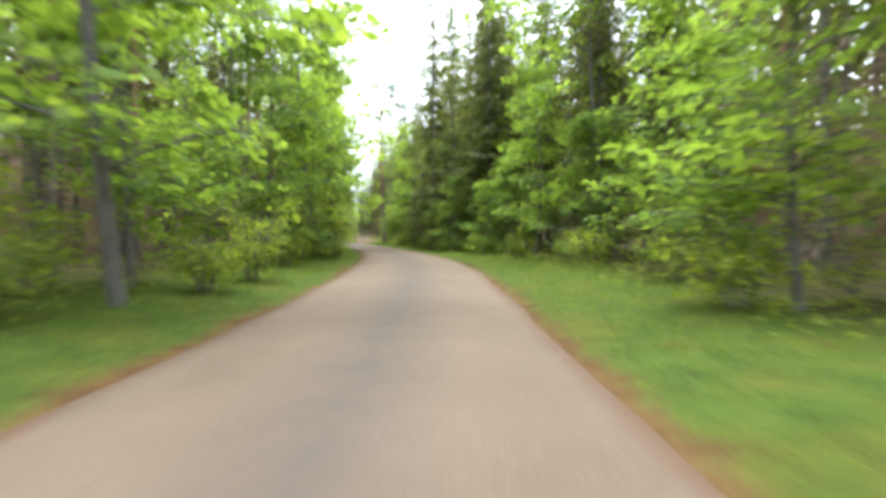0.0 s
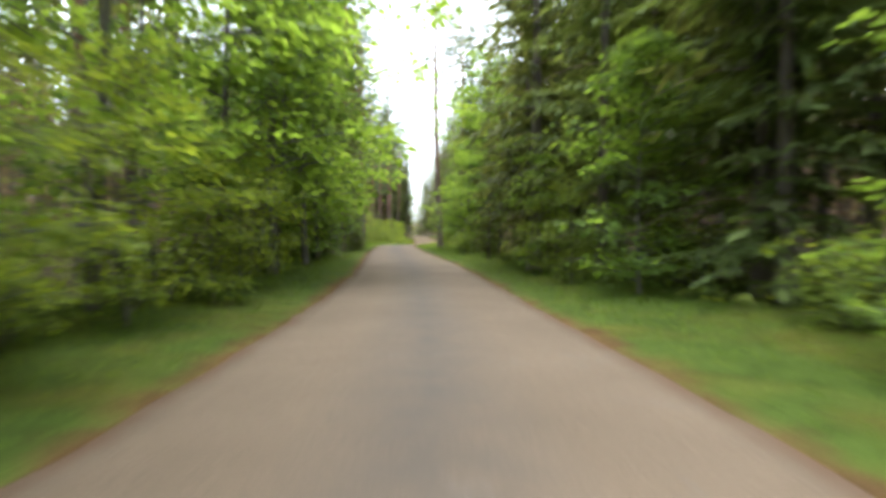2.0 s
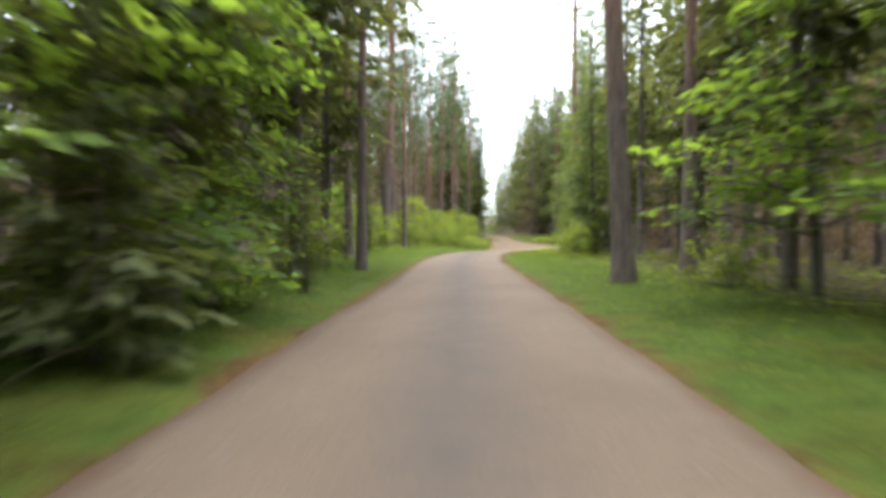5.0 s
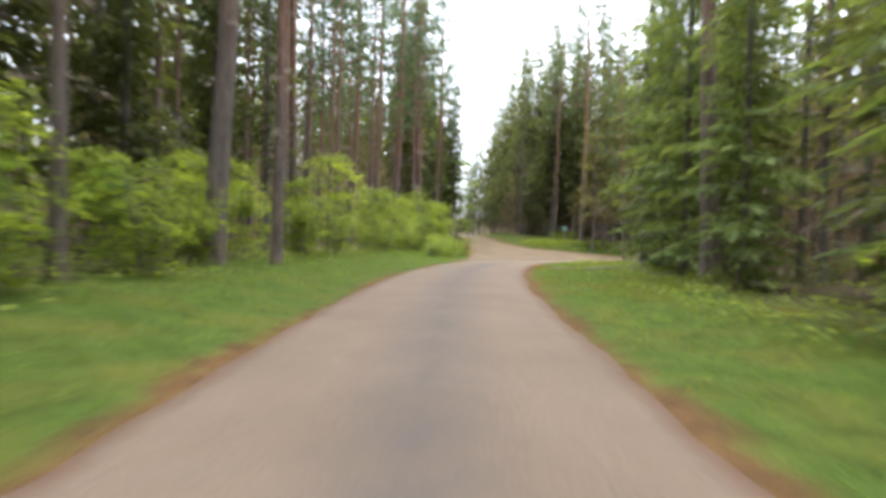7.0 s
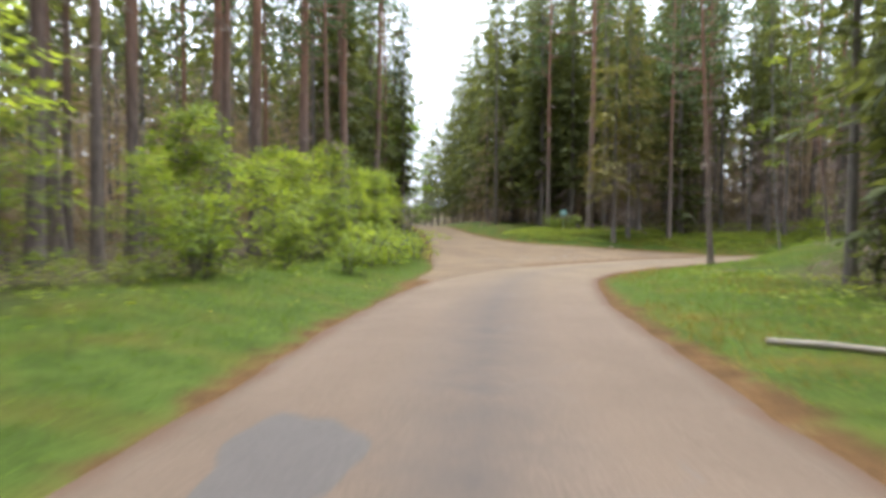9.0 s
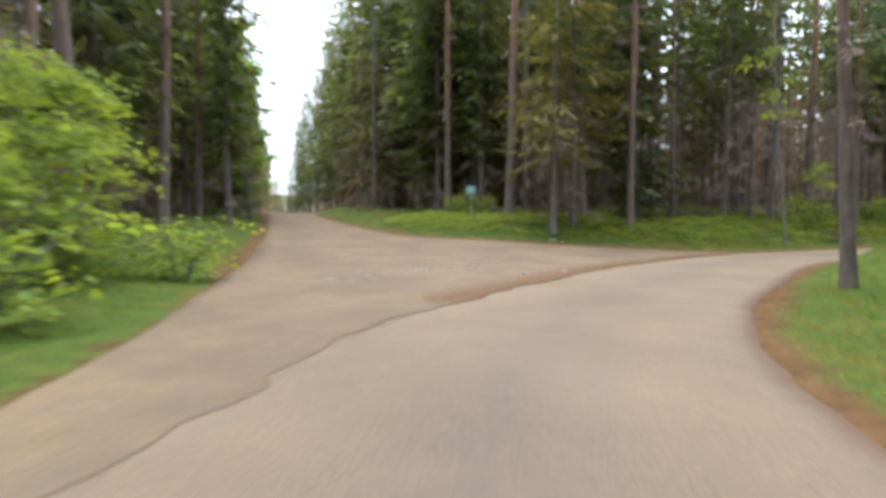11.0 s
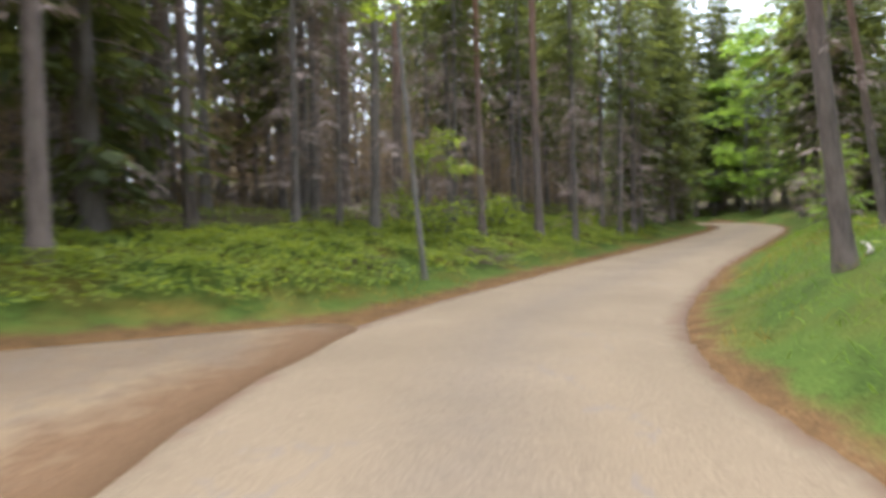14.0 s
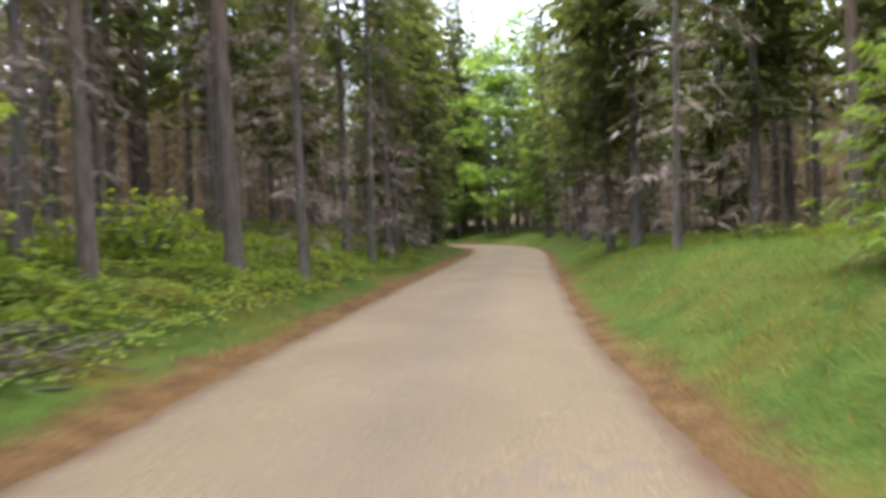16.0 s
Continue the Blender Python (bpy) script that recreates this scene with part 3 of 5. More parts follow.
def make_broadleaf(seed, h, r, z0, spread, limbs=26, per=20, leaf=0.13, mat=None, name="broadleaf_tree", label="", sprays=7, bark_mat=None, radius=0.5, lean=0.03):
    rng = np.random.default_rng(seed)
    root = new(name)
    line, k = trunk_line(rng, h, lean, 0.25, 12)
    part("trunk", trunk_mesh(line, k, r, 8, bark_mat or BROAD_BARK, 0.12, 0.4), root)
    wood, s = Soup(), Soup()
    cs, outs = [], []
    for z in z0 + (h - z0) * rng.uniform(0, 0.97, limbs) ** 0.9:
        f = (z - z0) / (h - z0)
        a = rng.uniform(0, 2 * np.pi)
        length = spread * (0.25 + 1.0 * np.sin(np.pi * np.clip(0.25 + 0.72 * f, 0, 1)) ** 0.8) * rng.uniform(0.55, 1.1)
        out = np.array([np.cos(a), np.sin(a), 0])
        bend = np.array([-out[1], out[0], 0]) * rng.normal(0, 0.2)
        rise = rng.uniform(0.15, 0.75)
        u = np.linspace(0, 1, 6)[:, None]
        p = on_trunk(line, np.array([z])) + (out * u + bend * u ** 2 + np.array([0, 0, 1]) * (rise * u - 0.4 * rise * u ** 2)) * length
        wood.tube(p, np.linspace(0.16 * r + 0.012, 0.005, 6), 4)
        w = rng.uniform(0.25, 1.05, sprays)
        c = np.stack([np.interp(w, u[:, 0], p[:, i]) for i in range(3)], 1)
        shift = rng.normal(0, 0.32, (sprays, 3)) * np.array([1, 1, 0.3]) * (0.4 + 0.22 * length)
        for q, e in zip(c, c + shift):
            wood.tube(np.array([q, e]), np.array([0.007, 0.003]), 3)
        cs.append(c + shift)
        outs.append(np.repeat(out[None], sprays, 0))
    leaf_sprays(rng, s, np.concatenate(cs), np.concatenate(outs), per, radius, leaf)
    part("branchwork", wood.mesh("branchwork", bark_mat or BROAD_BARK, True), root)
    part("crown", s.mesh("crown", mat or MAPLE_LEAF), root)
    return tagged(root, label, "tree", "broadleaf trees along the road")


def make_bush(seed, h, spread, stems=7, per=16, leaf=0.11, mat=None, label="", sprays=7):
    rng = np.random.default_rng(seed)
    root = new("bush")
    wood, s = Soup(), Soup()
    cs, outs = [], []
    for i in range(stems):
        a = 2 * np.pi * (i + rng.uniform(0, 0.8)) / stems
        out, tall = np.array([np.cos(a), np.sin(a), 0]), h * rng.uniform(0.55, 1.0)
        u = np.linspace(0, 1, 6)[:, None]
        p = out * 0.12 + out * spread * rng.uniform(0.3, 0.9) * u ** 1.4 + np.array([0, 0, 1]) * (tall * u - 0.1 * (u == 0))
        wood.tube(p, np.linspace(0.022, 0.006, 6), 5)
        w = rng.uniform(0.22, 1.0, sprays)
        c = np.stack([np.interp(w, u[:, 0], p[:, k]) for k in range(3)], 1) + rng.normal(0, 0.2, (sprays, 3)) * np.array([1.3, 1.3, 0.6]) * (0.5 + 0.2 * h)
        for q, wq in zip(c, w):
            st = np.array([np.interp(wq * 0.85, u[:, 0], p[:, k]) for k in range(3)])
            wood.tube(np.array([st, q]), np.array([0.006, 0.003]), 3)
        cs.append(c)
        outs.append(np.repeat(out[None], sprays, 0))
    c = np.concatenate(cs)
    c[:, 2] = np.maximum(c[:, 2], 0.15)
    leaf_sprays(rng, s, c, np.concatenate(outs), per, 0.34, leaf)
    part("branchwork", wood.mesh("branchwork", BROAD_BARK, True), root)
    part("foliage", s.mesh("foliage", mat or BUSH_LEAF), root)
    return tagged(root, label, "bush", "bushes along the road")


class Kind:
    """One shape of plant: the first place takes the original, the others take copies."""

    def __init__(self, maker, *a, **k):
        self.make, self.first = lambda: maker(*a, **k), None

    def put(self, x, y, turn=0.0, size=1.0, sink=0.0, lean=0.0):
        m = pose(x, y, float(height(x, y)) - sink, lean, 0, turn) @ Matrix.Diagonal((size, size, size, 1))
        if self.first is None:
            self.first = self.make()
            self.first.matrix_basis = m
            return self.first
        return copy_thing(self.first, m)


LUSH = "leafy broadleaf tree with layered fresh green leaves beside the road"
DARK = "dark green spruce with drooping boughs down to the ground"
DARK_CROWN = "tall dark spruce with a bare foot and dense boughs above"
BARE = "tall forest spruce with a bare grey trunk and dead twigs"
TALL = "tall pine with a straight trunk and reddish upper bark"
GREEN = "bright green leafy bush in the grass by the road"
maples = [Kind(make_broadleaf, 11, 9.0, 0.09, 0.5, 2.3, 34, 16, 0.20, label=LUSH), Kind(make_broadleaf, 12, 11.5, 0.11, 0.8, 2.6, 36, 16, 0.21, label=LUSH),
          Kind(make_broadleaf, 13, 7.0, 0.06, 0.3, 1.9, 32, 18, 0.18, label=LUSH), Kind(make_broadleaf, 14, 13.0, 0.105, 1.2, 2.9, 38, 16, 0.22, label=LUSH)]
thin_maples = [Kind(make_broadleaf, 15, 10.0, 0.08, 1.0, 2.4, 22, 12, 0.26, label=LUSH, sprays=5), Kind(make_broadleaf, 16, 13.0, 0.11, 2.0, 2.7, 24, 12, 0.28, label=LUSH, sprays=5)]
tall_bush = Kind(make_broadleaf, 17, 4.8, 0.035, 0.15, 1.5, 30, 17, 0.13, BUSH_LEAF, "tall_bush", "tall dense bright green bush in the grass beside the track", 5)
tall_bushes = [tall_bush, Kind(make_broadleaf, 18, 4.6, 0.04, 0.2, 1.35, 26, 15, 0.17, BUSH_LEAF, "tall_bush", "tall bright green bush with uneven leafy tops by the road", 5, None, 0.42, 0.06),
               Kind(make_broadleaf, 19, 4.4, 0.03, 0.3, 1.6, 24, 16, 0.15, BUSH_LEAF, "tall_bush", "tall bright green bush with uneven leafy tops by the road", 4, None, 0.4, 0.09)]
bushes = [Kind(make_bush, 21, 2.6, 1.0, 8, 20, 0.13, label=GREEN), Kind(make_bush, 22, 1.7, 0.8, 7, 18, 0.12, label=GREEN),
          Kind(make_bush, 23, 3.6, 1.2, 9, 20, 0.14, label=GREEN), Kind(make_bush, 24, 0.9, 0.6, 6, 14, 0.10, label=GREEN)]
spruces = [Kind(make_spruce, 31, 19, 0.17, 0.5, 2.5, 0.5, 6, 6, 2, label=DARK, thick=1.35), Kind(make_spruce, 32, 15, 0.14, 0.4, 2.2, 0.48, 6, 6, 2, label=DARK, thick=1.35),
           Kind(make_spruce, 33, 22, 0.20, 1.6, 2.9, 0.6, 6, 6, 2, label=DARK, thick=1.35)]
deep_spruces = [Kind(make_spruce, 41, 21, 0.16, 4.0, 2.6, 0.62, 5, 5, 1, dead=12, thick=1.7, label=BARE, sides=7),
                Kind(make_spruce, 42, 18, 0.13, 5.0, 2.2, 0.60, 5, 5, 1, dead=15, thick=1.7, label=BARE, sides=7),
                Kind(make_spruce, 43, 23, 0.19, 6.5, 2.6, 0.62, 5, 5, 1, dead=16, thick=1.7, label=BARE, sides=7),
                Kind(make_spruce, 44, 16, 0.10, 4.6, 1.8, 0.55, 5, 5, 1, dead=15, thick=1.7, label=BARE, sides=7)]
near_spruces = [Kind(make_spruce, 45, 22, 0.15, 6.0, 2.6, 0.62, 5, 5, 2, dead=34, label=BARE), Kind(make_spruce, 46, 19, 0.12, 7.0, 2.2, 0.6, 5, 5, 2, dead=40, label=BARE),
                Kind(make_spruce, 47, 24, 0.17, 8.5, 2.6, 0.64, 5, 5, 2, dead=42, label=BARE), Kind(make_spruce, 48, 17, 0.09, 6.2, 1.9, 0.58, 5, 5, 2, dead=38, label=BARE)]
fine_spruces = [Kind(make_spruce, 81, 19, 0.15, 0.4, 2.6, 0.46, 6, 10, 5, label=DARK, thick=0.8, mat=LIT_SPRUCE_LEAF, fine=0.6), Kind(make_spruce, 82, 16, 0.13, 0.3, 2.4, 0.44, 6, 10, 5, label=DARK, thick=0.8, mat=LIT_SPRUCE_LEAF, fine=0.6)]
edge_spruces = [Kind(make_spruce, 71, 22, 0.17, 4.0, 3.0, 0.5, 6, 6, 2, 24, None, 1.4, DARK_CROWN), Kind(make_spruce, 72, 20, 0.14, 3.2, 2.7, 0.5, 6, 6, 2, 22, None, 1.4, DARK_CROWN)]
wall_spruces = [Kind(make_spruce, 73, 24, 0.19, 2.0, 3.3, 0.5, 7, 6, 2, 20, None, 1.3, DARK_CROWN), Kind(make_spruce, 74, 25, 0.2, 3.0, 3.0, 0.5, 7, 6, 2, 20, None, 1.3, DARK_CROWN),
                Kind(make_spruce, 75, 22, 0.17, 1.4, 3.1, 0.48, 7, 6, 2, 16, None, 1.3, DARK_CROWN)]
pines = [Kind(make_pine, 51, 23, 0.20, 11, 42, label=TALL), Kind(make_pine, 52, 20, 0.16, 9.5, 42, label=TALL), Kind(make_pine, 53, 25, 0.23, 12.5, 42, label=TALL)]
rusty = Kind(make_spruce, 61, 14, 0.13, 2.6, 2.6, 0.62, 5, 6, 3, 14, RUSTY_LEAF, 0.75, "thin spruce with rusty yellow-green needles on the bank")
young_fir = Kind(make_spruce, 62, 2.9, 0.03, 0.15, 1.05, 0.27, 6, 6, 3, 0, FIR_LEAF, 0.85, "young light green fir in the grass verge", 0.1)
small_spruce = Kind(make_spruce, 65, 3.4, 0.05, 0.1, 1.2, 0.2, 8, 6, 3, 0, SPRUCE_LEAF, 1.0, "small dark green spruce at the edge of the grass", 0.25)
birch = Kind(make_broadleaf, 63, 13, 0.065, 3.6, 1.0, 8, 14, 0.15, BUSH_LEAF, "young_birch", "slim grey birch with a few bright leafy twigs on the bank", 4, BIRCH_BARK, 0.36)
sapling = Kind(make_broadleaf, 64, 4.2, 0.025, 2.6, 0.7, 8, 16, 0.15, BUSH_LEAF, "sapling", "thin sapling with a few bright green leaves", 4)


# ---- ground, road and track ----


def spread(lo, hi, step, far):
    """Grid lines: even between lo and hi, then ever wider out to far."""
    mid = list(np.arange(lo, hi + step / 2, step))
    out, gap = [], step
    while (out[-1] if out else 0) < far:
        gap *= 1.35
        out.append((out[-1] if out else 0) + gap)
    return np.array([lo - v for v in reversed(out)] + mid + [hi + v for v in out])


def build_ground():
    xs, ys = spread(-30, 36, 0.6, 1600), spread(-2, 168, 0.6, 1600)
    x, y = np.meshgrid(xs, ys)
    x, y = x.ravel(), y.ravel()
    parts = plan(x, y)
    d, g, _, side = parts
    z = height(x, y, parts)
    nx, ny = len(xs), len(ys)
    i, j = np.meshgrid(np.arange(ny - 1), np.arange(nx - 1), indexing="ij")
    q = np.stack([i * nx + j, i * nx + j + 1, (i + 1) * nx + j + 1, (i + 1) * nx + j], -1).reshape(-1, 4)
    me = mesh_of("ground", np.column_stack([x, y, z]), [q], FLOOR, True)
    a = me.attributes.new("off_road", "FLOAT", "POINT")
    a.data.foreach_set("value", np.clip(np.minimum(d, g), -3, 40).astype(np.float32))
    a = me.attributes.new("lush", "FLOAT", "POINT")
    lush = 0.25 + 0.75 * ramp(y, 95, 130) * ramp(x, -40, -20) - 0.25 * ramp(y, 60, 80) * ramp(-y, -80, -60)
    lush = np.where((side > 0) & (y < 141), np.minimum(lush, 0.25), lush)
    lush = np.where((side < 0) & (x > -19), np.minimum(lush, 0.5), lush)
    a.data.foreach_set("value", np.clip(lush, 0, 1).astype(np.float32))
    return tagged(new("ground", me), "forest floor with grass verges, moss and needle litter", "ground", kind="structure")


def sheet(name, left, right, z_of, mat, columns, label, category, lift):
    """A paved strip between two edges, slightly crowned, with a turned-down rim."""
    n = len(left)
    k = np.concatenate([[0], np.linspace(0, 1, columns), [1]])
    p = left[:, None, :2] * (1 - k)[None, :, None] + right[:, None, :2] * k[None, :, None]
    z = z_of(p, k)
    z[:, 0] -= 0.12
    z[:, -1] -= 0.12
    v = np.concatenate([p, z[..., None] + lift], -1)
    # ragged rim
    w = v.shape[1]
    rag = 0.06 * wave(v[:, [1, -2], 0] * 1.3, v[:, [1, -2], 1] * 1.1) + np.random.default_rng(4).normal(0, 0.018, (n, 2))
    for c, (a, b) in enumerate(((1, 2), (w - 2, w - 3))):
        way = unit(v[:, b, :2] - v[:, a, :2])
        v[:, a, :2] += way * rag[:, c, None]
        v[:, a - 1 if c == 0 else a + 1, :2] = v[:, a, :2] - way * 0.03
    i, j = np.meshgrid(np.arange(n - 1), np.arange(w - 1), indexing="ij")
    q = np.stack([i * w + j, i * w + j + 1, (i + 1) * w + j + 1, (i + 1) * w + j], -1).reshape(-1, 4)
    me = mesh_of(name, v.reshape(-1, 3), [q], mat, True)
    a = me.attributes.new("across", "FLOAT", "POINT")
    a.data.foreach_set("value", np.tile(2 * k - 1, n).astype(np.float32))
    a = me.attributes.new("off_asphalt", "FLOAT", "POINT")
    off = plan(v[..., 0].ravel(), v[..., 1].ravel())[0]
    a.data.foreach_set("value", (off + 3.0 * (1 - ramp(v[..., 1].ravel(), 133, 137))).astype(np.float32))
    return tagged(new(name, me), label, category, kind="structure")


def dense(line, step=0.5):
    """The same line with a point about every step metres, by share of its length in points."""
    t = np.arange(len(line))
    many = np.linspace(0, len(line) - 1, int(np.hypot(*np.diff(line[:, :2], axis=0).T).sum() / step))
    return np.stack([np.interp(many, t, line[:, c]) for c in range(line.shape[1])], 1), many


build_ground()
_, share = dense(CENTRE)
idx = np.arange(len(CENTRE))
road_l, road_r, road_c = (np.stack([np.interp(share, idx, e[:, c]) for c in range(3)], 1) for e in (EDGE_L, EDGE_R, CENTRE))
sheet("road", road_l, road_r, lambda p, k: road_c[:, 2:3] + 0.05 * (1 - (2 * k - 1) ** 2)[None, :] - 0.02, ASPHALT, 13,
      "narrow sun-bleached asphalt forest road with needle litter along its edges", "road", 0.0)
rows = np.concatenate([np.arange(126.0, 160, 0.4), np.arange(160, 334, 2.0)])
tl = np.column_stack([np.interp(rows, TRACK_L[:, 1], TRACK_L[:, 0]), rows])
tr = np.column_stack([np.interp(rows, TRACK_R[:, 1], TRACK_R[:, 0]), rows])
lap = ramp(rows, 128, 131) * (1 - ramp(rows, 147, 148.5))
tr[:, 0] += lap * (0.30 + 0.32 * wave(tr[:, 0] * 1.1, rows * 1.3) + np.random.default_rng(8).normal(0, 0.05, len(rows)))
sheet("gravel_track", tl, tr, lambda p, k: np.maximum(height(p[..., 0], p[..., 1], None, 0.0), np.where(plan(p[..., 0], p[..., 1])[0] < 1.0, plan(p[..., 0], p[..., 1])[2], -9) - 0.012) + 0.008 * np.sin(k * 19 + 1)[None, :] * (k > 0) * (k < 1) - 0.13 * (1 - ramp(p[..., 1], 126.2, 128.6)),
      GRAVEL, 25, "sandy gravel track branching off the asphalt and climbing into the woods", "track", 0.012)

# ---- trees that stand close to the way ----
rng = np.random.default_rng(7)
taken = []


def set_tree(kind, x, y, size=1.0, turn=None, lean=0.0):
    taken.append((x, y))
    return kind.put(x, y, rng.uniform(0, 360) if turn is None else turn, size, 0.02, lean)


# right pine at the bend and its neighbours, pines on the left bank
for x, y, kind, size in ((-8.2, 80.5, 2, 1.15), (-6.4, 82.5, 0, 1.0), (-17.6, 86.5, 1, 1.0), (-19.2, 89.0, 0, 0.95), (-23.0, 104.3, 2, 1.1), (-22.1, 106.1, 1, 1.0), (-25.5, 113.1, 0, 1.05),
                         (-27.5, 108, 1, 1.0), (-26.8, 117.5, 2, 0.9), (-29, 121, 0, 1.0), (-31, 114, 1, 1.05), (-22.5, 99, 1, 0.9), (-26.0, 96.5, 2, 1.0),
                         (-13.6, 160.9, 0, 1.05), (-6.0, 152.3, 1, 1.0), (9.5, 140.8, 1, 0.7), (13.2, 142.0, 1, 0.8),
                         (-2.2, 155.7, 1, 0.95), (5.1, 161.0, 0, 1.0), (6.9, 154.1, 1, 0.85), (10.1, 153.9, 0, 0.9), (-26.8, 152, 2, 1.0), (-26.4, 142.5, 0, 1.0), (-28.4, 135.5, 2, 1.0), (-25.6, 137.4, 1, 0.95), (-29.6, 129, 0, 1.0), (-27.4, 131, 1, 1.0), (-27.5, 159, 0, 1.0)):
    set_tree(pines[kind], x, y, size)
for x, y, kind, size in ((-8.8, 152.2, 0, 1.0), (0.5, 155.4, 1, 1.0), (1.8, 155.2, 3, 1.0), (2.6, 154.6, 2, 0.9), (10.1, 157.3, 3, 1.0), (14.8, 157.9, 1, 1.0),
                         (6.4, 154.9, 3, 0.95), (11.9, 153.4, 1, 0.95), (17.9, 154.4, 2, 0.9), (20.6, 154.9, 0, 0.95), (7.2, 155.8, 1, 1.0), (12.9, 153.9, 3, 1.0),
                         (17.7, 155.2, 0, 0.9), (22.3, 155.2, 3, 1.0), (28.5, 157.0, 1, 1.0),
                         (33.0, 158.5, 0, 1.0), (30.0, 147.2, 2, 0.9), (36.5, 148.5, 0, 0.95), (42, 150, 1, 1.0)):
    set_tree(near_spruces[kind], x, y, size)
for x, y, kind, size in ((19.1, 145.9, 0, 1.0), (20.4, 146.7, 1, 1.0), (26.5, 147.0, 0, 1.05), (32.5, 148.2, 1, 1.1), (39.0, 149.0, 0, 1.0), (16.0, 143.2, 1, 0.95), (-14.0, 163.5, 0, 1.15), (-11.5, 164.5, 1, 1.25), (-3, 163.5, 1, 1.25), (6, 164.8, 1, 1.25), 
                         (15.2, 162.5, 1, 1.2), (20, 162, 0, 1.1), (25.2, 163, 1, 1.2), (-27.5, 88.5, 0, 1.05), (-25.8, 158.5, 0, 1.0), (-28.8, 175, 1, 1.05), (-11.6, 160.9, 0, 1.0), (75, 167, 0, 1.2), (76.5, 171.5, 1, 1.25), (74.4, 163, 1, 1.2), (79, 168.5, 0, 1.25),
                         (-16.9, 79.8, 0, 1.1), (-18.5, 84.9, 1, 1.15), (-16.4, 68.6, 1, 1.1), (-13.0, 62.4, 1, 1.0), (4.2, 41.8, 1, 1.1), (5.2, 47.2, 0, 1.1), (3.8, 52.4, 1, 1.15), (-44, 246, 1, 1.1), (-28, 100.5, 1, 1.05), (66, 164.8, 1, 1.5), (69.5, 166.4, 0, 1.45), (72, 164, 1, 1.5),
                         (29.2, 156.8, 1, 1.0), (33.8, 157.9, 0, 1.0), (39.6, 159.8, 1, 1.15), (44.6, 162.3, 0, 1.1)):
    set_tree(edge_spruces[kind], x, y, size)
for x, y, kind, size in ((3.1, 38.6, 0, 1.05), (0.7, 43.6, 0, 1.0), (-12.3, 55.5, 0, 1.0), (-11.9, 57.6, 1, 1.1), (-12.9, 58.9, 0, 1.0), (-9.3, 107.2, 1, 0.9), (-9.6, 112.5, 0, 1.0), (-9.4, 118.0, 1, 1.1), (-8.6, 98.5, 1, 1.0)):
    set_tree(fine_spruces[kind], x, y, size)
set_tree(pines[1], -8.65, 136.4, 0.82, -90, 2.6)
set_tree(pines[1], -0.4, 143.05, 0.66, 225, 6.5)
set_tree(pines[1], 4.6, 143.1, 0.5, 225, 9.0)
set_tree(near_spruces[3], 12.6, 145.3, 0.9)
for x, y, kind, size in ((0.9, 39.9, 2, 0.75), (-0.5, 46.4, 2, 0.7), (2.3, 33.0, 2, 0.8)):
    set_tree(maples[kind], x, y, size)
for x, y, size in ((-6.4, 31.8, 0.85), (-6.8, 35.0, 0.9), (-7.6, 39.8, 0.9), (-6.0, 28.2, 0.75), (-7.0, 37.6, 0.7), (-8.6, 43.0, 0.8), (-0.2, 42.4, 0.6), (-0.8, 45.4, 0.55)):
    set_tree(tall_bush, x, y, size)
set_tree(rusty, -9.9, 151.5, 1.2)
set_tree(rusty, -7.6, 154.2, 1.1)
set_tree(birch, 0.6, 150.7, 1.0, 30)
set_tree(young_fir, 6.1, 144.0, 0.74)
set_tree(sapling, 3.9, 153.2, 0.75)
set_tree(sapling, 8.5, 158.5, 0.9)

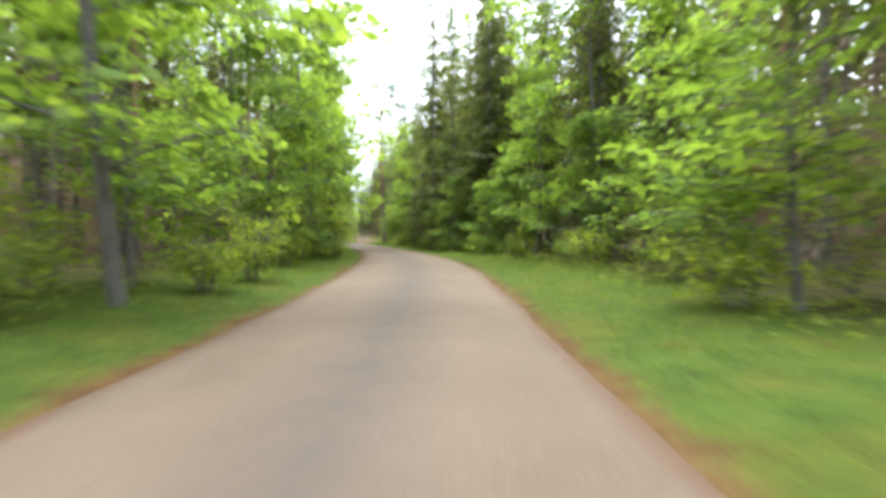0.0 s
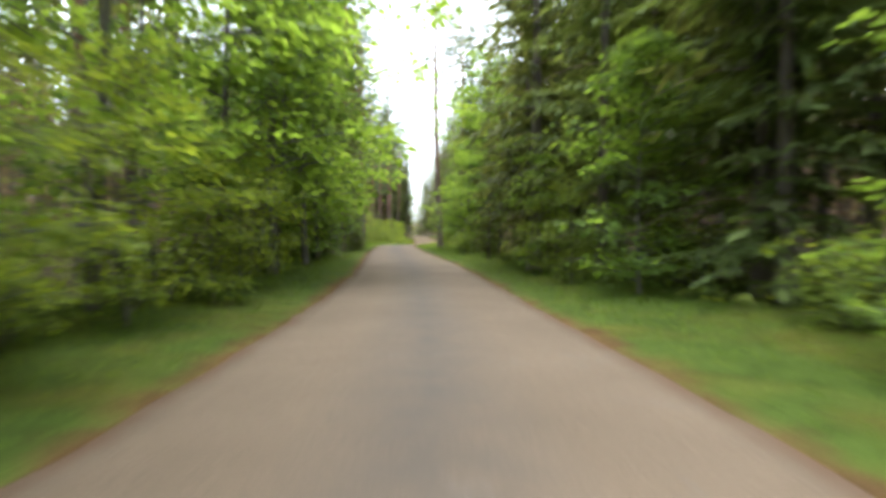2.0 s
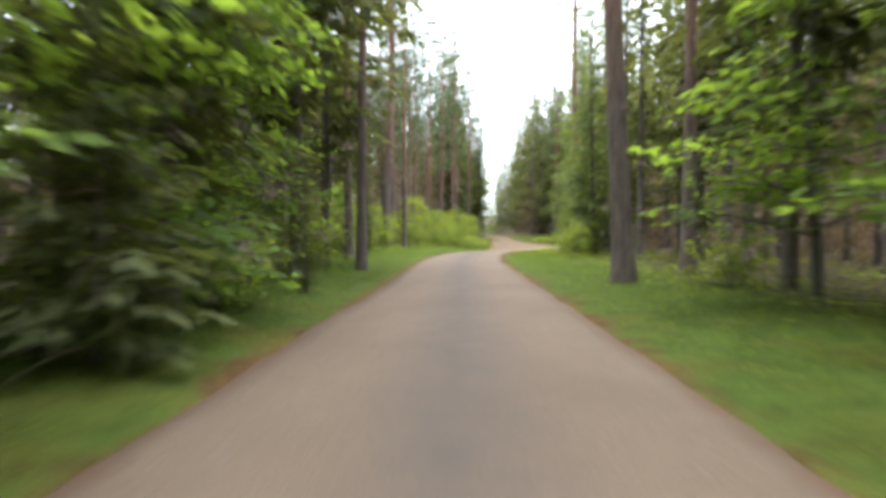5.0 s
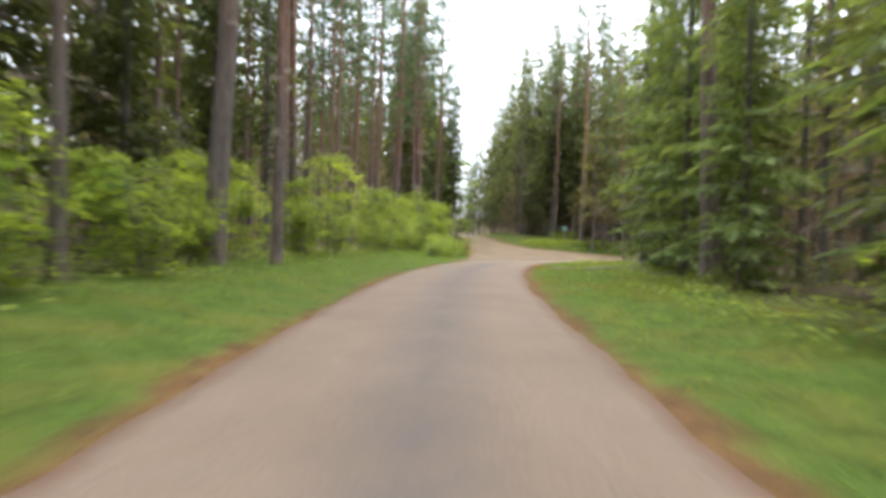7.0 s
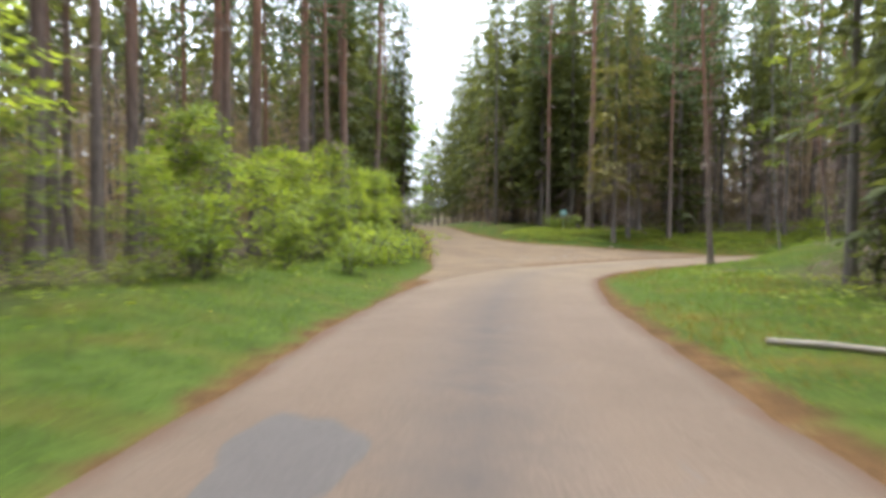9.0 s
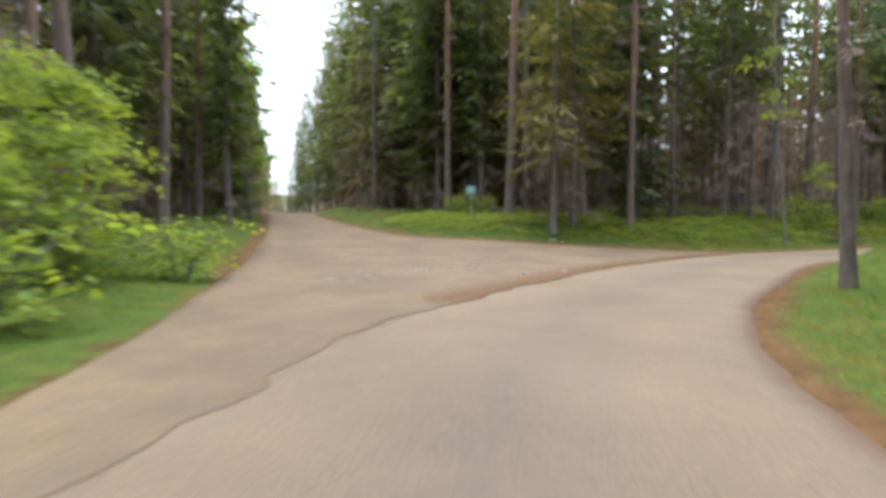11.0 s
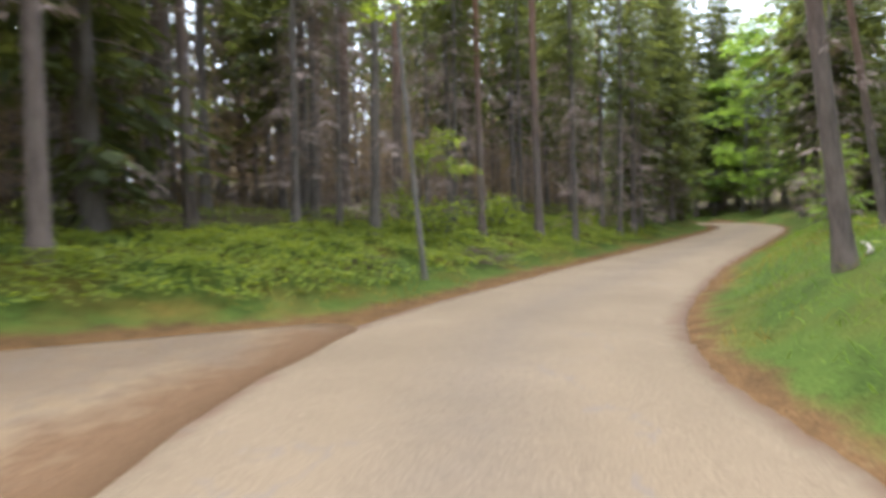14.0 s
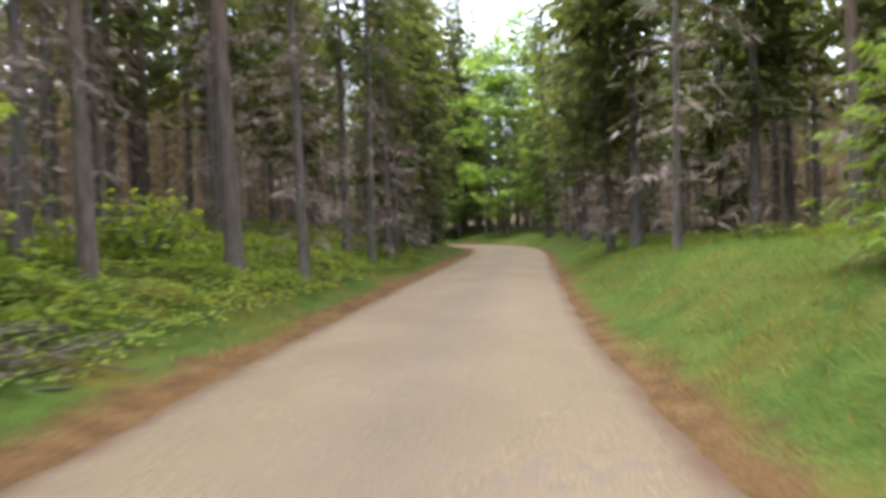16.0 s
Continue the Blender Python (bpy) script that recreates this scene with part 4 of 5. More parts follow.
# closed walls of spruce on both sides of the track
for x, y, kind, size in ((-14.2, 165.6, 2, 1.24), (-10.6, 168.0, 0, 1.22), (-7.4, 166.6, 1, 1.12), (-14.8, 171.6, 1, 1.12), (-17.4, 178.5, 0, 1.1), (-19.6, 187.5, 2, 1.2), (-21.8, 196.0, 1, 1.05), (-24.0, 205.5, 0, 1.05),
                         (-26.6, 216.0, 2, 1.1), (-29.6, 229.0, 1, 1.0), (-32.6, 243.0, 0, 1.05), (-36.4, 261.0, 1, 1.05), (-41.5, 285.0, 0, 1.1), 
                         (-28.8, 150.6, 0, 1.1), (-31.0, 158.6, 1, 1.1), (-33.0, 167.4, 2, 1.15), (-35.6, 185.0, 0, 1.05), (-37.0, 196.0, 1, 1.0), (-38.8, 210.0, 2, 1.1), (-41.4, 224.0, 0, 1.0), (-44.6, 240.0, 1, 1.05), (-49.0, 262.0, 2, 1.1), (-54.0, 288.0, 0, 1.1),
                         (-30.5, 104.5, 2, 1.0), (-33.0, 111.5, 0, 1.0), (-29.5, 97.0, 1, 0.95),
                         (63.6, 166.2, 0, 1.2), (66.8, 164.4, 2, 1.2),
                         (-11.4, 176.0, 2, 1.22), (-7.4, 174.4, 0, 1.15), (-3.2, 177.0, 1, 1.12), (1.2, 174.6, 2, 1.2), (5.4, 178.2, 0, 1.14), (9.6, 175.0, 2, 1.2), (-9.2, 184.0, 1, 1.2), (-4.0, 186.0, 2, 1.3), (-13.4, 183.6, 0, 1.2), (2.4, 185.0, 0, 1.2), (-16.6, 175.0, 2, 1.12), (-18.8, 183.4, 1, 1.05), (-20.9, 192.0, 2, 1.12), (-22.9, 200.6, 0, 1.0), (-25.3, 210.6, 1, 1.0),
                         (0.6, 57.6, 0, 0.95), (3.6, 50.4, 2, 1.0), (7.4, 43.6, 1, 0.9), (9.8, 36.6, 0, 0.92), (7.6, 53.2, 1, 0.95), (4.4, 60.4, 2, 1.0), (11.4, 29.6, 2, 1.0), (12.4, 45.4, 0, 1.0), (-13.6, 64.8, 1, 0.85), (-15.4, 72.8, 0, 0.95),
                         (-31.5, 117.5, 1, 1.0), (-34.2, 121.4, 0, 1.0)):
    set_tree(wall_spruces[kind], x, y, size)
set_tree(pines[0], -12.3, 60.6, 1.0)
set_tree(pines[1], -13.5, 67.4, 1.05)
set_tree(pines[2], -26.8, 145.4, 1.08)
set_tree(pines[0], -28.0, 141.6, 1.12)
set_tree(maples[3], -31.6, 177.5, 1.3)
# dark neighbours of the lone pine at the bend and one more pine on the bank across the road
set_tree(edge_spruces[1], -5.2, 78.2, 1.05, 40)
set_tree(edge_spruces[0], -4.2, 85.0, 1.0, 200)
set_tree(pines[1], -16.5, 83.6, 1.1, 120)
set_tree(small_spruce, -13.6, 69.8, 1.0)
for x, y, kind, size in ((-8.8, 44.4, 3, 1.1), (-9.6, 49.2, 3, 1.0), (-10.6, 53.4, 1, 1.05)):
    set_tree(maples[kind], x, y, size)

# leafy trees crowding the first stretch
for x, y, kind, size in ((-5.4, 9.5, 3, 1.0), (-6.8, 12.5, 0, 1.0), (-7.4, 18.5, 2, 1.1), (-6.6, 21.5, 0, 1.0), (-8.6, 22.5, 1, 1.0), (-6.4, 26, 2, 1.1), (-6.6, 31, 3, 1.1), 
                         (-8.3, 36.2, 1, 0.95), (-8.5, 40.6, 0, 1.15), (-9.0, 43.5, 3, 1.1), (-10.0, 47.5, 0, 1.1), (-11.2, 51.5, 2, 1.2), (-12.2, 53, 1, 1.0), (-14.4, 67.8, 0, 1.0), (-14.8, 71.5, 2, 1.15),
                         (-16.4, 73.5, 1, 0.9), (-17.2, 77.5, 0, 0.85), (5.6, 9, 0, 0.9), (6.2, 14, 2, 1.1), (7.2, 18, 0, 1.0), (5.4, 22.5, 2, 1.1), (7.3, 24, 3, 1.0), (4.6, 28.5, 0, 1.0), (3.8, 33.5, 2, 1.1),
                         (5.6, 36, 1, 1.0), (3.0, 42.0, 2, 0.9), (-2.4, 60.5, 0, 1.0), (-3.2, 63.8, 2, 1.15), (-4.4, 67.5, 0, 1.1), (-4.9, 71.5, 2, 1.1), (-5.6, 75.5, 0, 0.9), (-1.0, 66, 1, 1.0), (-2.8, 72, 3, 0.9)):
    set_tree(maples[kind], x, y, size)
for x, y, kind, size in ((-5.9, 30.2, 1, 0.5), (37.5, 159.3, 0, 1.1), (41.5, 161.6, 2, 1.1), (46, 164.2, 0, 1.15), (50, 167.2, 2, 1.1), (54, 171.5, 0, 1.2), (67, 168.4, 2, 1.1), (70, 173, 0, 1.2), (58.5, 177, 2, 1.1), (63, 184.5, 0, 1.2), (67.5, 187, 2, 1.2), (73, 184, 0, 1.2), (-14.5, 58.0, 2, 1.1), (-13.4, 61.0, 1, 1.05), (-15.6, 60, 2, 1.0), (-14.9, 76.5, 1, 0.42), (-13.8, 64.2, 1, 0.85), (3.2, 39.6, 2, 1.1),
                         (-0.9, 47.8, 2, 1.0), (-0.9, 52.0, 0, 1.0), (-2.8, 56.0, 1, 1.15), (3.2, 47.5, 1, 1.0), (2.4, 53, 2, 1.0), (1.5, 61, 0, 1.0), (-8.8, 123.0, 0, 1.0), (-7.0, 128.2, 1, 1.1), (-7.6, 115, 2, 1.0), (-7.0, 103.5, 0, 1.0),
                         (-5.6, 122, 2, 1.05), (-2.9, 129.5, 0, 1.0), (-1.0, 134, 2, 1.0), (2.8, 138, 0, 1.0), (-4.2, 93, 2, 1.0), (-28.4, 168, 0, 1.2), (-64.0, 349.0, 0, 1.1), (-61.5, 344.0, 1, 1.3), (-59.0, 348.0, 0, 1.0), (-56.5, 343.5, 1, 1.25), (-54.0, 347.0, 0, 1.05), (-51.5, 343.0, 1, 1.3), (-49.0, 346.5, 0, 1.1), (-46.5, 343.5, 1, 1.3), (-27.6, 106.6, 0, 0.95), (72, 160.5, 2, 1.25), (76, 164.5, 0, 1.4), (74, 156.5, 1, 1.7), (70, 156.5, 2, 1.2), (79, 160, 2, 1.35), (81, 168, 0, 1.5), (83, 163, 1, 1.7), 
                         (-29.5, 163, 2, 1.1), (-31.5, 178, 0, 1.2), (24.5, 142.6, 0, 1.0), (33.6, 145.0, 1, 1.1), (40.5, 147.0, 0, 1.0),
                         (4.5, 139.2, 0, 1.0), (8.2, 138.6, 2, 1.0), (12.5, 138.2, 1, 1.1), (17.2, 139.6, 2, 0.95), (0.6, 138.0, 1, 1.1), (24.6, 156.6, 0, 1.0), (30.4, 157.4, 2, 1.0), (36.0, 158.0, 1, 1.2), (40.5, 160, 0, 1.0), (45.5, 151.8, 2, 1.0)):
    set_tree(spruces[kind], x, y, size)
for x, y, kind, size in ((56, 157, 1, 1.3), (59.5, 160, 3, 1.2), (54, 153.2, 0, 1.3), (63, 164, 1, 1.3), (50.5, 151.6, 2, 1.2), (61, 156, 3, 1.3), (56.0, 172.8, 2, 0.9), (60, 176, 2, 1.0), (52.6, 170, 2, 0.9), (64.2, 168.2, 2, 0.9), (66.8, 171.6, 2, 1.0), (48, 166.4, 2, 0.7), (46.4, 161.9, 2, 0.8), (50.6, 165.0, 2, 0.95), (-26.4, 166.0, 1, 0.9), (-21.8, 97.0, 2, 0.42), (-22.8, 100.8, 2, 0.38), (-20.4, 91.0, 2, 0.6)):
    set_tree(maples[kind], x, y, size)
set_tree(spruces[1], -20.2, 93.6, 0.8)
for n, (x, y, size) in enumerate(((-23.3, 136.6, 0.92), (-23.4, 138.6, 0.86), (-24.4, 140.6, 0.95), (-24.2, 134.0, 1.1), (-24.8, 130.8, 0.95), (-24.6, 138.0, 1.0), (-25.6, 136.0, 1.1), (-26.4, 133.2, 1.1), (-24.2, 127.6, 0.75), (-26.8, 128.8, 1.05), (-22.9, 134.8, 0.6),
                   (-22.2, 94.5, 0.9), (-22.9, 98.4, 0.75), (-23.8, 101.8, 0.62), (-24.4, 105.6, 0.72), (-24.9, 108.6, 0.78), (-24.8, 113.2, 0.8), (-24.7, 116.4, 1.12), (-25.2, 119.5, 0.75), (-23.2, 110.4, 0.5), (-23.6, 114.6, 0.55), (-23.6, 120.6, 0.55), (-24.2, 123.4, 0.95), (-23.3, 104.0, 0.55), (-21.4, 90.6, 0.62), (-23.6, 107.0, 0.6), (-26.2, 107.8, 0.8), (-27.6, 110.4, 0.9), (-26.6, 104.2, 0.75),
                   (-8.4, 98.0, 0.6), (6.8, 9.5, 0.8), (7.4, 14.2, 0.9), (-7.6, 7.0, 0.8))):
    set_tree(tall_bushes[n % 3], x, y, size)

# bushes in the verges
for x, y, kind, size in ((-6.2, 7.5, 1, 1.0), (-5.0, 12, 1, 0.9), (-5.0, 15, 0, 0.9), (-7.4, 10.5, 0, 1.0), (-5.8, 21, 1, 1.0), (4.6, 9, 1, 1.0), (5.6, 13.5, 0, 0.9), (5.2, 20, 1, 1.0),
                         (3.6, 27.5, 1, 0.9), (-14.6, 70.4, 0, 0.9), (-15.0, 73.5, 1, 1.0), (-17.4, 80, 0, 0.9), (-18.0, 83.0, 1, 1.1), (-19.8, 86, 0, 1.0), (-20.3, 90.5, 1, 1.1),
                         (-21.0, 93.5, 2, 0.8), (-21.6, 96.5, 0, 1.1), (-22.0, 100.5, 0, 1.0), (-23.0, 103.5, 2, 0.8), (-23.4, 110.8, 0, 1.0), 
                         (-24.2, 116.5, 2, 0.85), (-23.6, 122.3, 0, 1.1), (-23.2, 126.0, 2, 0.75), (-24.2, 129.5, 2, 0.95), (-23.4, 132.5, 0, 1.15), (-24.6, 135.5, 2, 1.0),
                         (-22.9, 137.2, 0, 1.0), (-25.8, 132.0, 2, 1.05), (-26.0, 126, 0, 1.0), (-9.8, 97.8, 1, 1.0), (-9.4, 96.6, 0, 0.85), (-9.6, 93.5, 2, 0.8), (-4.6, 62, 1, 1.0),
                         (-3.4, 68, 1, 1.1), (-6.0, 79, 1, 0.9), (-13.4, 158.2, 1, 0.9), (-11.7, 158.9, 3, 1.3), (4.2, 153.6, 3, 1.1), (6.0, 157.0, 1, 0.9), (9.2, 155.4, 3, 1.2), (11.0, 156.6, 1, 0.8)):
    set_tree(bushes[kind], x, y, size)
for x, y, kind, size in ((-6.9, 29.5, 3, 1.3), (-7.0, 33.2, 1, 0.9), (-8.0, 37.4, 3, 1.4), (-8.8, 41.5, 1, 0.9), (-9.8, 45.6, 3, 1.3), (-11.0, 49.6, 1, 0.9), (-12.2, 55.0, 3, 1.4), (-13.0, 59.2, 1, 0.8),
                         (-21.8, 127.0, 1, 0.8), (-21.9, 133.4, 3, 1.2), (-22.2, 130.8, 3, 1.3), (-21.9, 139.8, 3, 1.2), (2.6, 35.6, 1, 0.9), (2.2, 41.0, 3, 1.3), (0.6, 46.0, 1, 0.8)):
    set_tree(bushes[kind], x, y, size)


# ---- the rest of the wood ----
def scatter(count, gap, lo, hi, box, seed):
    """Places in the wood between lo and hi metres off the paving, at least gap apart."""
    r = np.random.default_rng(seed)
    x, y = r.uniform(box[0], box[1], count), r.uniform(box[2], box[3], count)
    d, g, _, side = plan(x, y)
    ok = (np.minimum(d, g) > lo) & (np.minimum(d, g) < hi)
    out = []
    for a, b, s in zip(x[ok], y[ok], side[ok]):
        if all((a - p) ** 2 + (b - q) ** 2 > gap * gap for p, q in taken):
            taken.append((a, b))
            out.append((a, b, s))
    return out


def in_vista(x, y):
    """The open strip of sky over the straight track."""
    return 150 < y < 338 and -28.5 - 0.13 * (y - 150) < x < -15.0 - 0.165 * (y - 150)


spots = scatter(1500, 2.0, 2.0, 6.0, (-60, -10, 168, 330), 2) + scatter(900, 2.0, 2.5, 6.0, (38, 110, 120, 230), 6)
spots += scatter(6500, 2.0, 5.5, 26, (-52, 75, -6, 215), 3)
spots = [p for p in spots if not in_vista(p[0], p[1])]
spots.sort(key=lambda s: float(np.hypot(*(CENTRE[:, :2] - s[:2]).T).min()))
left = {"maple": 30, "spruce": 6, "deep": 118, "pine": 110}
deep_in = []
for x, y, s in spots:
    pick = rng.uniform()
    if y < 72:
        name = "maple" if pick < 0.3 else "spruce" if pick < 0.4 else "deep" if pick < 0.8 else "pine"
    elif x < -22 and 116 < y < 168:
        name = "pine" if pick < 0.8 else "deep"
    elif x < -14 and y < 150:
        name = "pine" if pick < 0.45 else "deep" if pick < 0.92 else "spruce"
    else:
        name = "pine" if pick < 0.22 else "deep" if pick < 0.97 else "spruce"
    if left[name] == 0:
        deep_in.append((x, y, s))
        continue
    left[name] -= 1
    close = name == "deep" and y > 148 and -20 < x < 32 and y < 164
    kinds = near_spruces if close else {"maple": thin_maples, "spruce": spruces, "deep": deep_spruces, "pine": pines}[name]
    tall = 1.18 if y > 148 and x < 20 else 1.0
    kinds[rng.integers(len(kinds))].put(x, y, rng.uniform(0, 360), tall * rng.uniform(0.85, 1.12), 0.03)


def far_woods():
    """The depth of the wood: trunks and ragged crowns too far in to be told apart."""
    r = np.random.default_rng(5)
    rings = ((deep_in, 190, 0.8), (scatter(2500, 2.3, 20, 46, (-90, 115, -20, 330), 9), 170, 1.35), (scatter(1700, 3.4, 44, 100, (-130, 150, -40, 380), 10), 28, 3.6))
    trunks, twigs, crowns = Soup(), Soup(), Soup()
    for spots, many, wide in rings:
        x, y = np.array([p[0] for p in spots]), np.array([p[1] for p in spots])
        for a, b, c in zip(x, y, height(x, y)):
            if in_vista(a, b) or a < -28 and 116 < b < 170 and r.uniform() < 0.4:
                continue
            h = r.uniform(17, 25) * (1.15 if b > 148 and a < 20 else 1.0)
            trunks.tube(np.array([(a, b, c - 0.3), (a, b, c + h * 0.9)]), np.array([0.17, 0.04]), 4)
            n = int(many * (1.2 if b > 145 and many > 90 else 1.0))
            f = r.uniform(0, 1, n) ** 1.1
            w, rad = r.uniform(0, 2 * np.pi, n), (2.4 * (1 - f) + 0.2) * r.uniform(0.2, 1.0, n)
            base = np.column_stack([a + rad * np.cos(w) * 0.55, b + rad * np.sin(w) * 0.55, c + h * (0.03 + 0.95 * f)])
            way = unit(np.column_stack([np.cos(w) + r.normal(0, 0.5, n), np.sin(w) + r.normal(0, 0.5, n), r.uniform(-0.9, -0.1, n)]))
            side, long, broad = unit(np.cross(way, r.normal(size=(n, 3)))), (0.5 * rad + 0.5) * (0.6 + 0.55 * wide), wide * (0.32 + 0.22 * rad)
            bare = f < r.uniform(0.25, 0.5)
            for soup, on, thin in ((twigs, np.repeat(np.nonzero(bare)[0], 3 if many > 120 else 2), 0.15 if many > 120 else 0.42), (crowns, ~bare, 1.0)):
                shift = r.normal(0, 0.4, base[on].shape) * (thin < 1)
                soup.cards(base[on] + shift, unit(way[on] + 0.8 * shift), side[on], long[on], broad[on] * thin, 0.15)
    tagged(new("far_trunks", trunks.mesh("far_trunks", SPRUCE_BARK)), "grey trunks deep in the wood", "trees", kind="stuff")
    tagged(new("far_twigs", twigs.mesh("far_twigs", TWIG_HAZE)), "brown thicket of dead lower branches deep in the wood", "trees", kind="stuff")
    tagged(new("far_crowns", crowns.mesh("far_crowns", SPRUCE_LEAF)), "dark spruce crowns deep in the wood", "trees", kind="stuff")


far_woods()


def asphalt_patch(x, y, a, b, turn):
    w = np.linspace(0, 2 * np.pi, 28, endpoint=False)
    r = 1 + 0.12 * np.sin(3 * w + 1) + 0.07 * np.sin(7 * w)
    px, py = a * r * np.cos(w), b * r * np.sin(w)
    c, s = np.cos(radians(turn)), np.sin(radians(turn))
    px, py = x + c * px - s * py, y + s * px + c * py
    k = np.interp(py, CENTRE[:120, 1], CENTRE[:120, 2]) + 0.026
    v = np.vstack([np.column_stack([px, py, k]), [[x, y, k.mean() + 0.004]]])
    me = mesh_of("asphalt_patch", v, [np.array([[i, (i + 1) % 28, 28] for i in range(28)])], plain("dark_asphalt", (0.058, 0.048, 0.040), 0.9, 0.3, 40))
    return tagged(new("asphalt_patch", me), "darker oval patch on the asphalt", "patch", kind="structure")


asphalt_patch(-18.6, 114.2, 0.42, 0.8, 8)


# ---- undergrowth ----


def open_ground(count, box, seed, lo, hi):
    r = np.random.default_rng(seed)
    x, y = r.uniform(box[0], box[1], count), r.uniform(box[2], box[3], count)
    parts = plan(x, y)
    e = np.minimum(parts[0], parts[1])
    ok = (e > lo) & (e < hi)
    return r, x[ok], y[ok], height(x, y, parts)[ok], e[ok], parts[3][ok]


def grass(name, boxes, density, label):
    s = Soup()
    for seed, b in enumerate(boxes):
        r, x, y, z, e, _ = open_ground(int(density * (b[1] - b[0]) * (b[3] - b[2])), b, 100 + seed, 0.25, 7.0)
        keep = r.uniform(size=len(x)) < np.clip((e - 0.14 - 0.35 * ramp(y, 110, 130) * ramp(x, -19, -15)) / 0.6, 0, 1) * np.clip((7.2 - e) / 3.5, 0.05, 1)
        x, y, z, e = x[keep], y[keep], z[keep], e[keep]
        n = len(x)
        tuft = 0.55 + 0.45 * wave(x * 1.7, y * 1.5)
        tall = r.uniform(0.10, 0.26, n) * (0.55 + 0.95 * tuft) * np.clip(0.5 + e * 0.5, 0.5, 1.4)
        way = unit(np.column_stack([r.normal(0, 0.9, (n, 2)), np.ones(n)]))
        s.cards(np.column_stack([x, y, z - 0.02]), way, unit(np.column_stack([r.normal(size=(n, 2)), 0 * x])), tall, r.uniform(0.006, 0.014, n), 0.3)
    tagged(new(name, s.mesh(name, GRASS_BLADE)), label, "grass", kind="stuff")


grass("verge_grass", ((-12, 9, 3, 30), (-14, 8, 30, 60), (-22, 0, 60, 90), (-27, -8, 90, 122), (-29, -9, 122, 150), (-10, 26, 134, 149)), 135,
      "short green grass of the road verges")


def dry_grass():
    """Patches of last year's reddish straw among the green."""
    s = Soup()
    for seed, b in enumerate(((-16, -8, 92, 128), (-2, 24, 140, 149), (-6, 9, 148.8, 152), (-16, -9, 128, 138))):
        r, x, y, z, e, _ = open_ground(int(110 * (b[1] - b[0]) * (b[3] - b[2])), b, 400 + seed, 0.3, 4.5)
        keep = wave(x * 0.8 + 1.5, y * 0.7) + r.normal(0, 0.18, len(x)) > 0.22
        x, y, z = x[keep], y[keep], z[keep]
        n = len(x)
        way = unit(np.column_stack([r.normal(0, 0.8, (n, 2)), np.ones(n)]))
        s.cards(np.column_stack([x, y, z - 0.02]), way, unit(np.column_stack([r.normal(size=(n, 2)), 0 * x])), r.uniform(0.14, 0.34, n), r.uniform(0.006, 0.013, n), 0.3)
    tagged(new("dry_grass", s.mesh("dry_grass", STRAW)), "reddish-yellow patches of dry grass in the verges", "grass", kind="stuff")


dry_grass()


def berries(name, boxes, density, lo, hi, tall, label, cover=2.2):
    s = Soup()
    for seed, b in enumerate(boxes):
        r, x, y, z, e, _ = open_ground(int(density * (b[1] - b[0]) * (b[3] - b[2])), b, 200 + seed, lo, hi)
        clump = 0.5 + 0.5 * wave(x * 1.25 + 3, y * 1.1)
        keep = r.uniform(size=len(x)) < np.clip(clump * cover - 0.4, 0.05, 1) * np.clip((e - lo) / 1.2, 0, 1)
        x, y, z, clump = x[keep], y[keep], z[keep], clump[keep]
        n = len(x)
        mound = 0.5 + 0.5 * np.sin(x * 3.1 + 1.7 * np.sin(y * 1.3)) * np.sin(y * 3.7 + 1.4 * np.sin(x * 1.1))
        up = tall * (0.15 + 0.5 * clump + 0.45 * mound) * r.uniform(0.35, 1.0, n) ** 0.6
        way = unit(np.column_stack([r.normal(0, 1, (n, 2)), r.uniform(-0.05, 0.4, n)]))
        side = unit(np.cross(way, np.array([0, 0, 1.0]) + r.normal(0, 0.4, (n, 3))))
        s.cards(np.column_stack([x, y, z + up]), way, side, r.uniform(0.07, 0.15, n), r.uniform(0.045, 0.085, n), 0.1)
    tagged(new(name, s.mesh(name, BERRY_LEAF)), label, "shrubs", kind="stuff")


berries("bilberry_shrubs", ((-17.5, 24, 149, 160),), 330, 0.85, 5.5, 0.40, "knee-low bright green bilberry under the trees", 3.0)
berries("bilberry_patches", ((-16, 28, 152, 168),), 70, 5.0, 11, 0.45, "sparser bilberry farther in under the trees")
berries("forest_herbs", ((-16, 12, 4, 60), (-28, 2, 60, 128), (-3, 24, 134, 144)), 30, 1.9, 10, 0.4, "low leafy herbs along the edge of the wood")


# ---- stones, logs and small things ----
def log(name, a, b, r, mat, label, bend=0.02):
    s = Soup()
    a, b = np.array(a, float), np.array(b, float)
    k = np.linspace(0, 1, 9)
    p = a + (b - a) * k[:, None] + np.array([0, 0, 1]) * np.sin(k * np.pi)[:, None] * bend
    p += np.cross(unit(b - a), [0, 0, 1.0]) * (np.linalg.norm(b - a) * (0.022 * np.sin(k * 5.1 + a[0]) + 0.01 * np.sin(k * 11)))[:, None]
    p[:, 2] += height(p[:, 0], p[:, 1]) + r * 0.7
    s.tube(p, r * (1 - 0.35 * k) * (1 + 0.08 * np.sin(k * 23)), 9)
    n = s.n
    s.f.append(np.array([[0, 2 + i, 1 + i] for i in range(7)]))
    s.f.append(np.array([[n - 9, n - 8 + i, n - 7 + i] for i in range(7)]))
    return tagged(new(name, s.mesh(name, mat, True)), label, "log", "fallen wood")


